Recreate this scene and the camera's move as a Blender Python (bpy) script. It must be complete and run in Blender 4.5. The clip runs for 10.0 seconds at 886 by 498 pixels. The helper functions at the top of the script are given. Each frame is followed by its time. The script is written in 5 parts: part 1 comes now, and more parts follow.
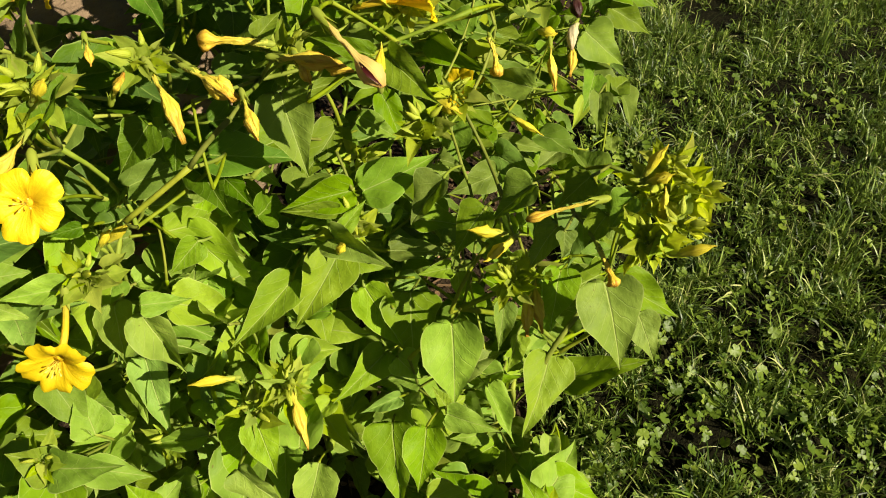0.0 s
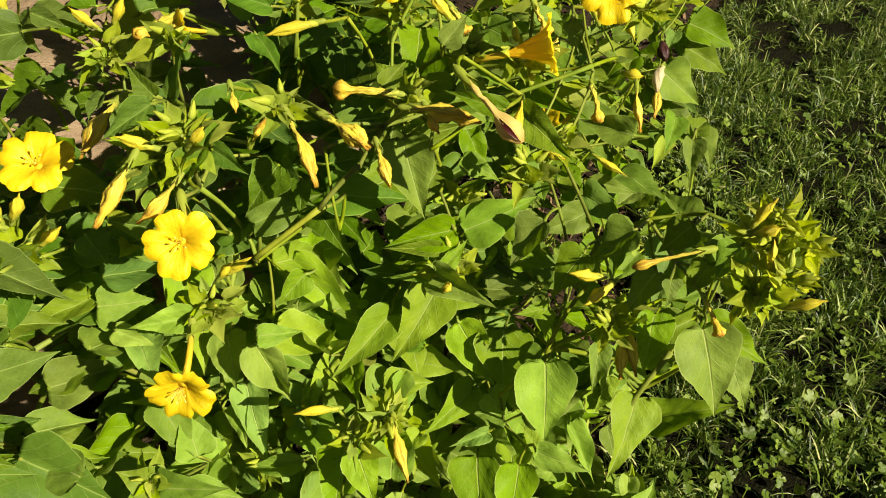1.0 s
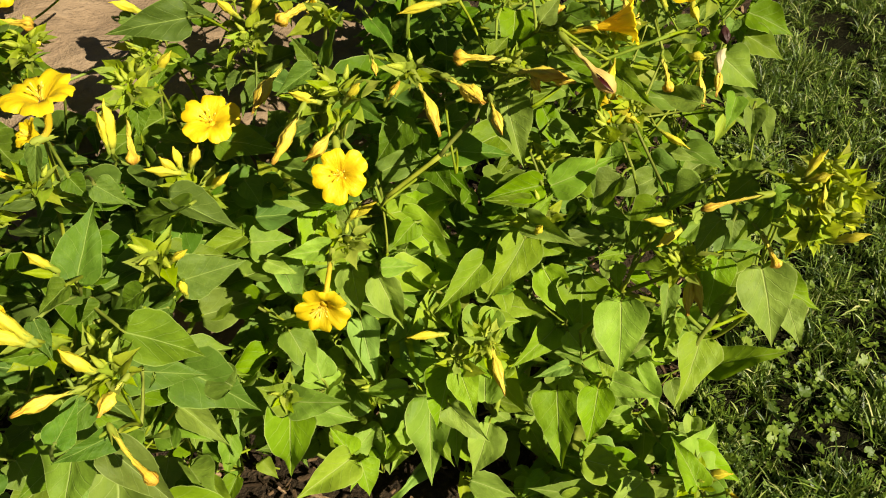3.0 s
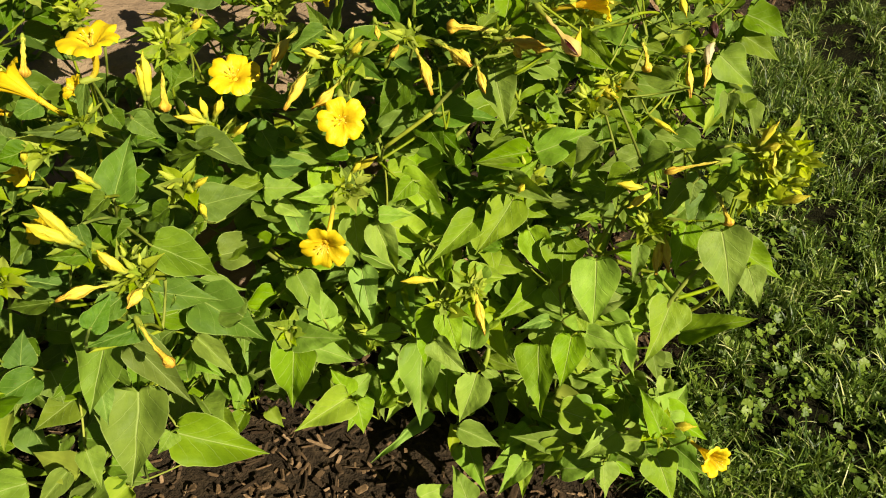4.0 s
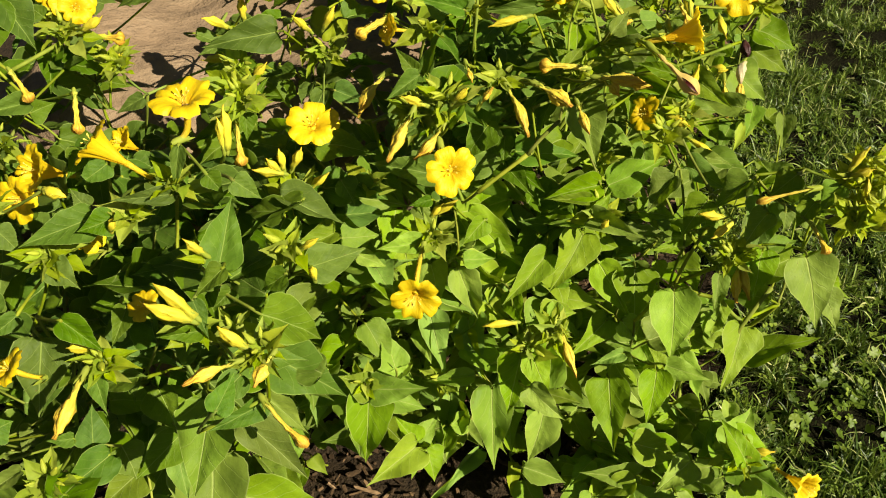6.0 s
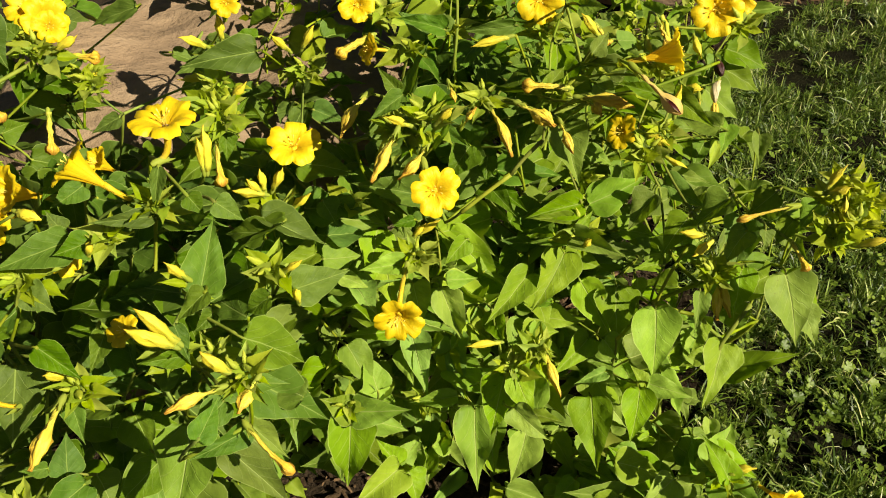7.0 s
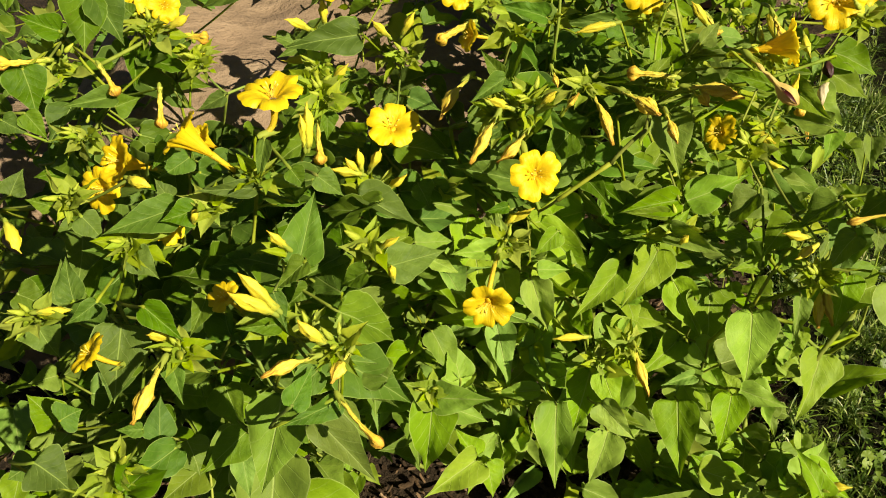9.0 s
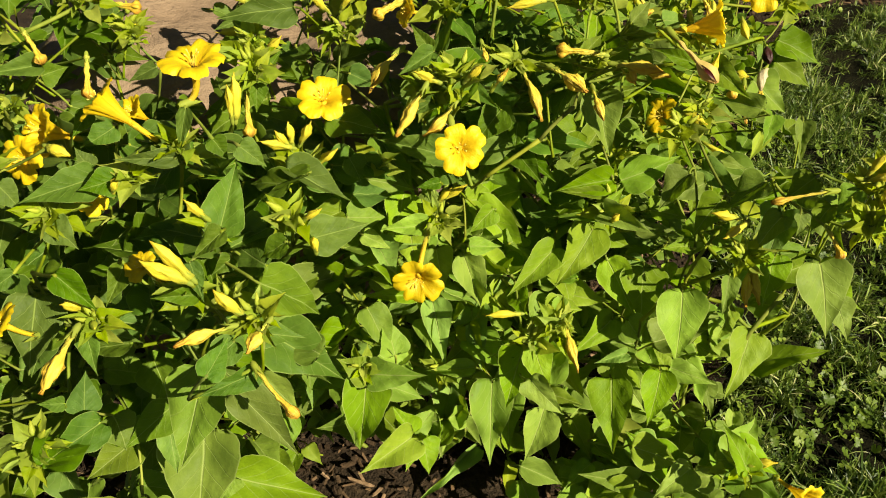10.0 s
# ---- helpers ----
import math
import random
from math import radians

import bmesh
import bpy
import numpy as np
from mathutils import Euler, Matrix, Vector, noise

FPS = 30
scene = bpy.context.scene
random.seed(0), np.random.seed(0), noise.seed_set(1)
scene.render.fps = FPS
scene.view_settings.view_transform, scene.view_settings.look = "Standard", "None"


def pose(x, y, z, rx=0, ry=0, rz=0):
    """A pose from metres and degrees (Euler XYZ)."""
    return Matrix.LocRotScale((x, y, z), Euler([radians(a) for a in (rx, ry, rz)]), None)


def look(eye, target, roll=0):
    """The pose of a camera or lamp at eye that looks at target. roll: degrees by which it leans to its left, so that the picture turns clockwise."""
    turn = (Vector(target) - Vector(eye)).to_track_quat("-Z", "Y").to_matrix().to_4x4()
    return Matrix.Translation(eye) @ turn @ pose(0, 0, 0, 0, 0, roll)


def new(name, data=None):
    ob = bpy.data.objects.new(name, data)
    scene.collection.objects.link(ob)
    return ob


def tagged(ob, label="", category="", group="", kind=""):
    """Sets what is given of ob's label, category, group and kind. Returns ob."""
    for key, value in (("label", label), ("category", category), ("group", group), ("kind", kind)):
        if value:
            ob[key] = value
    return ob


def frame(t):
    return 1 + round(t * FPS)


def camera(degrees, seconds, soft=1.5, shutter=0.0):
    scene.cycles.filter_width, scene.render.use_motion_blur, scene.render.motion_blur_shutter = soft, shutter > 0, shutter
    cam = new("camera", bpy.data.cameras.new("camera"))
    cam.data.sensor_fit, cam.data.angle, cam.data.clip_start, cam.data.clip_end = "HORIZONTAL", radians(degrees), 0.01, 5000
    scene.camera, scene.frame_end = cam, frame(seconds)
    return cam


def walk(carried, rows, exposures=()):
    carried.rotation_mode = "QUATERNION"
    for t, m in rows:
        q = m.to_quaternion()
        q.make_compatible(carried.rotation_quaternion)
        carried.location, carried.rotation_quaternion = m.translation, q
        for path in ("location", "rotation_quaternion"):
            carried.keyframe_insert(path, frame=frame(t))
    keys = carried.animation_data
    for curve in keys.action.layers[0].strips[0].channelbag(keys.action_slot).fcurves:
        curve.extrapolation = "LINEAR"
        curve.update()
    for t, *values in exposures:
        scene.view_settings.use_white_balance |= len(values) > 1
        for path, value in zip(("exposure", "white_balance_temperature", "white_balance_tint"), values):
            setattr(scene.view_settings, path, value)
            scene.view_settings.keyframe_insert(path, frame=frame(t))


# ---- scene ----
cam = camera(59.2, 10.0, soft=1.03)
PATH = [
    (0, (0.006, 0.019, 0.718), (-0.02, 1.467, -0.662), 0.4),
    (0.5, (-0.009, 0.026, 0.724), (-0.057, 1.492, -0.635), 0.5),
    (1, (-0.032, 0.015, 0.735), (-0.165, 1.496, -0.602), -0.4),
    (1.5, (-0.056, 0.001, 0.745), (-0.262, 1.493, -0.57), -1.9),
    (2, (-0.068, -0.024, 0.758), (-0.206, 1.473, -0.561), -2.9),
    (2.5, (-0.062, -0.045, 0.754), (-0.234, 1.431, -0.585), -2.3),
    (3, (-0.054, -0.077, 0.763), (-0.315, 1.396, -0.565), -3.4),
    (3.2, (-0.053, -0.097, 0.762), (-0.332, 1.374, -0.565), -2.9),
    (4.3, (-0.011, -0.16, 0.784), (-0.332, 1.321, -0.522), -2.4),
    (4.5, (-0.012, -0.163, 0.79), (-0.327, 1.322, -0.512), -2.5),
    (5, (-0.047, -0.153, 0.784), (-0.365, 1.359, -0.485), -2.8),
    (5.5, (-0.111, -0.135, 0.759), (-0.389, 1.352, -0.548), -2.7),
    (6, (-0.124, -0.133, 0.782), (-0.321, 1.38, -0.51), -2.4),
    (6.2, (-0.119, -0.136, 0.786), (-0.263, 1.395, -0.493), -1.5),
    (7.3, (-0.136, -0.118, 0.776), (-0.261, 1.435, -0.479), -1.0),
    (7.5, (-0.137, -0.11, 0.773), (-0.267, 1.448, -0.473), -0.6),
    (8, (-0.155, -0.118, 0.775), (-0.356, 1.448, -0.452), -0.1),
    (8.5, (-0.163, -0.131, 0.772), (-0.469, 1.407, -0.47), -1.8),
    (9, (-0.145, -0.136, 0.769), (-0.461, 1.396, -0.478), -2.6),
    (9.5, (-0.125, -0.139, 0.767), (-0.397, 1.389, -0.494), -2.0),
    (10, (-0.12, -0.137, 0.762), (-0.346, 1.388, -0.512), 0.0),
]
walk(cam, [(t, look(eye, target, roll)) for t, eye, target, roll in PATH])

import collections

# ---- light ----
SUN_FROM = Vector((0.70, -0.45, 0.55)).normalized()
world = bpy.data.worlds.new("sky")
scene.world = world
world.use_nodes = True
wn = world.node_tree.nodes
wn.clear()
sky = wn.new("ShaderNodeTexSky")
sky.sky_type = "NISHITA"
sky.sun_disc = False
sky.sun_elevation = math.asin(SUN_FROM.z)
sky.sun_rotation = math.atan2(SUN_FROM.x, SUN_FROM.y)
back = wn.new("ShaderNodeBackground")
back.inputs["Strength"].default_value = 0.020
wout = wn.new("ShaderNodeOutputWorld")
world.node_tree.links.new(sky.outputs[0], back.inputs["Color"])
world.node_tree.links.new(back.outputs[0], wout.inputs["Surface"])
sun = new("sun", bpy.data.lights.new("sun", "SUN"))
sun.data.energy = 5.8
sun.data.angle = radians(0.55)
sun.data.color = (1.0, 0.90, 0.70)
sun.matrix_world = look(SUN_FROM * 5, (0, 0, 0))
scene.view_settings.exposure = 0.75


# ---- materials ----
class Nodes:
    """A small builder of node materials."""

    def __init__(self, name):
        self.mat = bpy.data.materials.new(name)
        self.mat.use_nodes = True
        self.tree = self.mat.node_tree
        self.tree.nodes.clear()
        self.out = self.tree.nodes.new("ShaderNodeOutputMaterial")

    def add(self, kind, operation=None, use_clamp=False, noise_dimensions=None, blend_type=None):
        node = self.tree.nodes.new(kind)
        if operation is not None:
            node.operation = operation
        if use_clamp:
            node.use_clamp = True
        if noise_dimensions is not None:
            node.noise_dimensions = noise_dimensions
        if blend_type is not None:
            node.data_type = "RGBA"
            node.blend_type = blend_type
        return node

    def put(self, node, name, value):
        sock = node.inputs[name]
        if isinstance(value, bpy.types.NodeSocket):
            self.tree.links.new(value, sock)
        elif isinstance(value, tuple) and sock.type == "RGBA" and len(value) == 3:
            sock.default_value = (*value, 1)
        else:
            sock.default_value = value

    def math(self, op, a, b=0.0, c=0.0, clamp=False):
        node = self.add("ShaderNodeMath", operation=op, use_clamp=clamp)
        for k, v in enumerate((a, b, c)):
            self.put(node, k, v)
        return node.outputs[0]

    def noise(self, vector, scale, detail=4.0, rough=0.55, dim="3D"):
        node = self.add("ShaderNodeTexNoise", noise_dimensions=dim)
        if vector is not None:
            self.put(node, "Vector", vector)
        self.put(node, "Scale", scale)
        self.put(node, "Detail", detail)
        self.put(node, "Roughness", rough)
        return node.outputs["Fac"]

    def ramp(self, fac, *stops):
        node = self.add("ShaderNodeValToRGB")
        el = node.color_ramp.elements
        while len(el) < len(stops):
            el.new(0.5)
        for e, (p, c) in zip(el, stops):
            e.position, e.color = p, (*c, 1)
        self.put(node, "Fac", fac)
        return node.outputs["Color"]

    def mix(self, fac, a, b, kind="MIX"):
        node = self.add("ShaderNodeMix", blend_type=kind)
        for k, v in ((0, fac), (6, a), (7, b)):
            if isinstance(v, tuple):
                v = (*v, 1)
            self.put(node, k, v)
        return node.outputs[2]

    def bump(self, height, strength, distance):
        node = self.add("ShaderNodeBump")
        self.put(node, "Strength", strength)
        self.put(node, "Distance", distance)
        self.put(node, "Height", height)
        return node.outputs[0]

    def surface(self, color, rough, normal=None, spec=0.5, see=None, amount=0.0):
        p = self.add("ShaderNodeBsdfPrincipled")
        self.put(p, "Base Color", color)
        self.put(p, "Roughness", rough)
        self.put(p, "Specular IOR Level", spec)
        if normal is not None:
            self.put(p, "Normal", normal)
        top = p.outputs[0]
        if see is not None:
            tl = self.add("ShaderNodeBsdfTranslucent")
            self.put(tl, "Color", see)
            if normal is not None:
                self.put(tl, "Normal", normal)
            m = self.add("ShaderNodeMixShader")
            self.put(m, 0, amount)
            self.tree.links.new(top, m.inputs[1])
            self.tree.links.new(tl.outputs[0], m.inputs[2])
            top = m.outputs[0]
        self.tree.links.new(top, self.out.inputs["Surface"])
        return self.mat


def piece_random(n):
    """A number of its own for each leaf, single or joined with others."""
    a = n.add("ShaderNodeObjectInfo").outputs["Random"]
    b = n.add("ShaderNodeNewGeometry").outputs["Random Per Island"]
    return n.math("FRACT", n.math("ADD", a, b))


def tint(n, color, island=False):
    """Hue and value varied from piece to piece."""
    r = piece_random(n) if island else n.add("ShaderNodeObjectInfo").outputs["Random"]
    h = n.add("ShaderNodeHueSaturation")
    n.put(h, "Hue", n.math("MULTIPLY_ADD", n.math("FRACT", n.math("MULTIPLY", r, 7.13)), 0.03, 0.488))
    n.put(h, "Saturation", n.math("MULTIPLY_ADD", n.math("FRACT", n.math("MULTIPLY", r, 3.7)), 0.18, 0.90))
    n.put(h, "Value", n.math("MULTIPLY_ADD", r, 0.5, 0.75))
    n.put(h, "Color", color)
    return h.outputs[0]


def leaf_material(name, dark, light, vein, through_col, amount, relief=0.0030):
    n = Nodes(name)
    first = n.add("ShaderNodeUVMap")
    first.uv_map = "UVMap"
    uv = first.outputs[0]
    second = n.add("ShaderNodeUVMap")
    second.uv_map = "Rim"
    edge = n.add("ShaderNodeSeparateXYZ")
    n.put(edge, 0, second.outputs[0])
    rim = n.math("MULTIPLY", n.math("SUBTRACT", edge.outputs[0], 0.955, clamp=True), 25.0, clamp=True)
    sep = n.add("ShaderNodeSeparateXYZ")
    n.put(sep, 0, uv)
    x = n.math("ABSOLUTE", n.math("SUBTRACT", sep.outputs[0], 0.5))
    y = sep.outputs[1]
    coord = uv
    rand = piece_random(n)
    shift = n.add("ShaderNodeVectorMath", operation="ADD")
    n.put(shift, 0, coord)
    comb = n.add("ShaderNodeCombineXYZ")
    n.put(comb, 0, n.math("MULTIPLY", rand, 37.0))
    n.put(comb, 1, n.math("MULTIPLY", rand, 91.0))
    n.put(shift, 1, comb.outputs[0])
    pos = shift.outputs[0]
    wob = n.noise(pos, 5.0, 2.0)
    mid = n.math("SUBTRACT", 1.0, n.math("DIVIDE", x, n.math("MULTIPLY_ADD", y, -0.014, 0.024), clamp=True), clamp=True)
    run = n.math("ADD", n.math("MULTIPLY", n.math("ADD", n.math("SUBTRACT", y, n.math("MULTIPLY", x, 1.25)), n.math("MULTIPLY", n.math("MULTIPLY", x, x), 1.1)), 5.2), n.math("MULTIPLY", wob, 0.5))
    saw = n.math("ABSOLUTE", n.math("SUBTRACT", n.math("FRACT", run), 0.5))
    lat = n.math("SUBTRACT", 1.0, n.math("DIVIDE", saw, 0.050), clamp=True)
    lat = n.math("MULTIPLY", lat, n.math("SUBTRACT", 1.0, n.math("MULTIPLY", x, 2.0), clamp=True))
    swell = n.math("COSINE", n.math("MULTIPLY", run, 6.283))
    veins = n.math("MAXIMUM", n.math("MULTIPLY", mid, 0.7), n.math("MULTIPLY", lat, 0.40))
    veins = n.math("MAXIMUM", veins, n.math("MULTIPLY", rim, 0.55))
    blotch = n.noise(pos, 3.0, 5.0, 0.6)
    col = n.ramp(blotch, (0.3, dark), (0.7, light))
    fine = n.noise(pos, 60.0, 3.0)
    col = n.mix(n.math("MULTIPLY", n.math("SUBTRACT", fine, 0.40, clamp=True), 0.5), col, tuple(c * 0.7 for c in dark))
    spots = n.math("MULTIPLY", n.math("SUBTRACT", n.noise(pos, 17.0, 1.0), 0.765, clamp=True), 40.0, clamp=True)
    col = tint(n, col, True)
    col = n.mix(n.math("MULTIPLY", spots, 0.75), col, (0.12, 0.085, 0.02))
    col = n.mix(veins, col, vein)
    hi = n.math("ADD", n.math("ADD", n.math("MULTIPLY", swell, -0.07), n.math("MULTIPLY", lat, -0.34)), n.math("ADD", n.math("MULTIPLY", mid, -0.9), n.math("ADD", n.math("MULTIPLY", n.noise(pos, 22.0, 3.0), 0.28), n.math("MULTIPLY", n.noise(pos, 6.0, 2.0), 0.5))))
    nor = n.bump(hi, 0.40, relief)
    tcol = n.mix(n.math("MULTIPLY", veins, 0.5), through_col, tuple(c * 0.5 for c in through_col))
    rough = n.math("MULTIPLY_ADD", fine, 0.2, 0.42)
    return n.surface(col, rough, nor, 0.11, tcol, amount)


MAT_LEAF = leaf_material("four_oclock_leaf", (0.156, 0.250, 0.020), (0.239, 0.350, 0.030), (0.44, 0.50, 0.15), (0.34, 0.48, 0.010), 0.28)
# these two greens hold some plants' own tone and also painted shade
MAT_DEEP = leaf_material("deep_green_shaded_leaf", (0.061, 0.113, 0.009), (0.108, 0.181, 0.014), (0.34, 0.44, 0.10), (0.26, 0.42, 0.006), 0.27)
MAT_REAR = leaf_material("mid_green_shaded_leaf", (0.108, 0.174, 0.013), (0.174, 0.256, 0.019), (0.38, 0.46, 0.13), (0.28, 0.44, 0.009), 0.28)
# yellower young leaf, with the sun on the right-hand shoots painted in
MAT_TIP = leaf_material("sunlit_yellow_green_tip", (0.34, 0.40, 0.020), (0.49, 0.53, 0.034), (0.42, 0.46, 0.08), (0.55, 0.62, 0.020), 0.40, 0.0005)
MAT_YOUNG = leaf_material("young_leaf", (0.215, 0.285, 0.018), (0.330, 0.390, 0.028), (0.34, 0.40, 0.06), (0.42, 0.52, 0.015), 0.36, 0.0005)


def stem_material():
    n = Nodes("green_stem")
    pos = n.add("ShaderNodeTexCoord").outputs["Object"]
    col = n.ramp(n.noise(pos, 60.0), (0.3, (0.14, 0.19, 0.012)), (0.7, (0.27, 0.31, 0.030)))
    return n.surface(tint(n, col, True), 0.55, n.bump(n.noise(pos, 300.0), 0.3, 0.001), 0.15, (0.24, 0.30, 0.02), 0.15)


def petal_material(name, rim, heart, amount):
    n = Nodes(name)
    uv = n.add("ShaderNodeUVMap").outputs[0]
    sep = n.add("ShaderNodeSeparateXYZ")
    n.put(sep, 0, uv)
    ang, rad = sep.outputs[0], sep.outputs[1]
    pos = n.add("ShaderNodeTexCoord").outputs["Object"]
    ray = n.add("ShaderNodeCombineXYZ")
    n.put(ray, 0, n.math("MULTIPLY", ang, 60.0))
    n.put(ray, 1, n.math("MULTIPLY", rad, 2.0))
    streak = n.noise(ray.outputs[0], 1.0, 3.0)
    f = n.math("ADD", rad, n.math("MULTIPLY", n.math("SUBTRACT", streak, 0.5), 0.25))
    col = n.ramp(f, (0.05, heart), (0.30, tuple(0.4 * a + 0.6 * b for a, b in zip(heart, rim))), (0.55, rim), (1.0, tuple(min(1, c * 1.08) for c in rim)))
    col = n.mix(n.math("MULTIPLY", n.noise(pos, 400.0), 0.25), col, tuple(c * 0.8 for c in rim))
    col = tint_small(n, col)
    nor = n.bump(n.math("ADD", n.math("MULTIPLY", streak, 0.6), n.math("MULTIPLY", n.noise(pos, 7.0, 3.0), 0.8)), 0.35, 0.0022)
    return n.surface(col, 0.5, nor, 0.3, rim, amount)


def tint_small(n, color):
    r = n.add("ShaderNodeObjectInfo").outputs["Random"]
    h = n.add("ShaderNodeHueSaturation")
    n.put(h, "Value", n.math("MULTIPLY_ADD", r, 0.2, 0.9))
    n.put(h, "Color", color)
    return h.outputs[0]


MAT_STEM = stem_material()
MAT_PETAL = petal_material("yellow_petal", (0.80, 0.575, 0.008), (0.80, 0.50, 0.012), 0.35)


def shaft_material(name, low, high, tip):
    """Along a bud or tube: green-yellow at the calyx, darker at the withered tip."""
    n = Nodes(name)
    uv = n.add("ShaderNodeUVMap").outputs[0]
    sep = n.add("ShaderNodeSeparateXYZ")
    n.put(sep, 0, uv)
    pos = n.add("ShaderNodeTexCoord").outputs["Object"]
    comb = n.add("ShaderNodeCombineXYZ")
    n.put(comb, 0, n.math("MULTIPLY", sep.outputs[0], 26.0))
    n.put(comb, 1, n.math("MULTIPLY", sep.outputs[1], 2.0))
    streak = n.noise(comb.outputs[0], 1.0, 3.0)
    f = n.math("ADD", sep.outputs[1], n.math("MULTIPLY", n.math("SUBTRACT", streak, 0.5), 0.3))
    col = n.ramp(f, (0.0, low), (0.45, high), (0.82, high), (1.0, tip))
    col = n.mix(n.math("MULTIPLY", n.noise(pos, 300.0), 0.3), col, tuple(c * 0.75 for c in high))
    nor = n.bump(streak, 0.5, 0.0012)
    return n.surface(tint_small(n, col), 0.5, nor, 0.3, high, 0.22)


def spent_material():
    """A closing flower: yellow, streaked orange-brown where it withers."""
    n = Nodes("spent_flower")
    sep = n.add("ShaderNodeSeparateXYZ")
    n.put(sep, 0, n.add("ShaderNodeUVMap").outputs[0])
    pos = n.add("ShaderNodeTexCoord").outputs["Object"]
    comb = n.add("ShaderNodeCombineXYZ")
    n.put(comb, 0, n.math("MULTIPLY", sep.outputs[0], 16.0))
    n.put(comb, 1, n.math("MULTIPLY", sep.outputs[1], 3.0))
    n.put(comb, 2, n.math("MULTIPLY", n.add("ShaderNodeObjectInfo").outputs["Random"], 30.0))
    streak = n.noise(comb.outputs[0], 1.0, 3.0)
    col = n.ramp(sep.outputs[1], (0.0, (0.52, 0.54, 0.07)), (0.4, (0.72, 0.60, 0.06)), (0.9, (0.74, 0.54, 0.045)))
    late = n.math("MULTIPLY", n.math("SUBTRACT", streak, 0.47, clamp=True), n.math("MULTIPLY", sep.outputs[1], 5.0), clamp=True)
    col = n.mix(late, col, (0.52, 0.22, 0.025))
    tip = n.math("MULTIPLY", n.math("SUBTRACT", sep.outputs[1], 0.86, clamp=True), 6.0, clamp=True)
    col = n.mix(n.math("MULTIPLY", tip, n.math("MULTIPLY_ADD", streak, 1.2, 0.1), clamp=True), col, (0.34, 0.12, 0.02))
    nor = n.bump(n.math("ADD", streak, n.math("MULTIPLY", n.noise(pos, 350.0), 0.4)), 0.7, 0.0016)
    return n.surface(tint_small(n, col), 0.5, nor, 0.3, (0.70, 0.52, 0.05), 0.2)


MAT_BUD = shaft_material("yellow_bud", (0.44, 0.48, 0.05), (0.70, 0.60, 0.035), (0.70, 0.50, 0.03))
MAT_GREEN_BUD = shaft_material("green_bud", (0.26, 0.34, 0.025), (0.40, 0.46, 0.035), (0.60, 0.56, 0.04))
MAT_SPENT = spent_material()
MAT_FADED = shaft_material("faded_flower", (0.54, 0.46, 0.09), (0.66, 0.49, 0.14), (0.56, 0.33, 0.09))
MAT_SLIT = shaft_material("maroon_slit", (0.07, 0.010, 0.008), (0.055, 0.008, 0.006), (0.10, 0.02, 0.012))
MAT_DRY = shaft_material("dried_flower", (0.10, 0.05, 0.03), (0.05, 0.014, 0.012), (0.035, 0.010, 0.010))
MAT_PALE = shaft_material("bleached_petal", (0.56, 0.50, 0.22), (0.66, 0.56, 0.33), (0.55, 0.40, 0.20))
MAT_TUBE = shaft_material("flower_tube", (0.45, 0.45, 0.06), (0.70, 0.50, 0.02), (0.75, 0.52, 0.012))


def stone_material():
    n = Nodes("tan_sandstone")
    pos = n.add("ShaderNodeTexCoord").outputs["Object"]
    st = n.add("ShaderNodeMapping")
    n.put(st, "Vector", pos)
    n.put(st, "Rotation", (0.2, 0.1, 0.9))
    n.put(st, "Scale", (5.0, 40.0, 30.0))
    grain = n.noise(st.outputs[0], 1.0, 6.0, 0.65)
    big = n.noise(pos, 7.0, 5.0, 0.6)
    col = n.ramp(n.math("ADD", n.math("MULTIPLY", grain, 0.5), n.math("MULTIPLY", big, 0.5)), (0.30, (0.12, 0.083, 0.052)), (0.48, (0.215, 0.150, 0.092)), (0.66, (0.335, 0.245, 0.155)))
    dirt = n.noise(pos, 90.0, 4.0, 0.7)
    col = n.mix(n.math("MULTIPLY", n.math("SUBTRACT", dirt, 0.5, clamp=True), 2.0, clamp=True), col, (0.13, 0.095, 0.065))
    hi = n.math("ADD", n.math("MULTIPLY", grain, 0.8), n.math("MULTIPLY", dirt, 0.6))
    return n.surface(col, 0.85, n.bump(hi, 0.75, 0.010), 0.2)


def soil_material():
    n = Nodes("dark_garden_soil")
    pos = n.add("ShaderNodeTexCoord").outputs["Object"]
    a, b = n.noise(pos, 30.0, 6.0, 0.65), n.noise(pos, 180.0, 4.0, 0.6)
    col = n.ramp(n.math("ADD", n.math("MULTIPLY", a, 0.5), n.math("MULTIPLY", b, 0.5)), (0.35, (0.015, 0.010, 0.005)), (0.55, (0.038, 0.025, 0.012)), (0.7, (0.090, 0.059, 0.030)))
    return n.surface(col, 0.9, n.bump(n.math("ADD", a, b), 0.9, 0.01), 0.2)


def turf_material():
    n = Nodes("turf")
    pos = n.add("ShaderNodeTexCoord").outputs["Object"]
    a, b = n.noise(pos, 12.0, 6.0, 0.65), n.noise(pos, 220.0, 4.0, 0.7)
    # near black: shade between the blades is put into this colour
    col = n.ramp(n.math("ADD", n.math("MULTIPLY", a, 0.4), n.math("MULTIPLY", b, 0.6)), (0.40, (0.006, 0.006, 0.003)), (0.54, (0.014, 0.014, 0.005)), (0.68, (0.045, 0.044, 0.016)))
    return n.surface(col, 0.85, n.bump(b, 0.9, 0.012), 0.05)


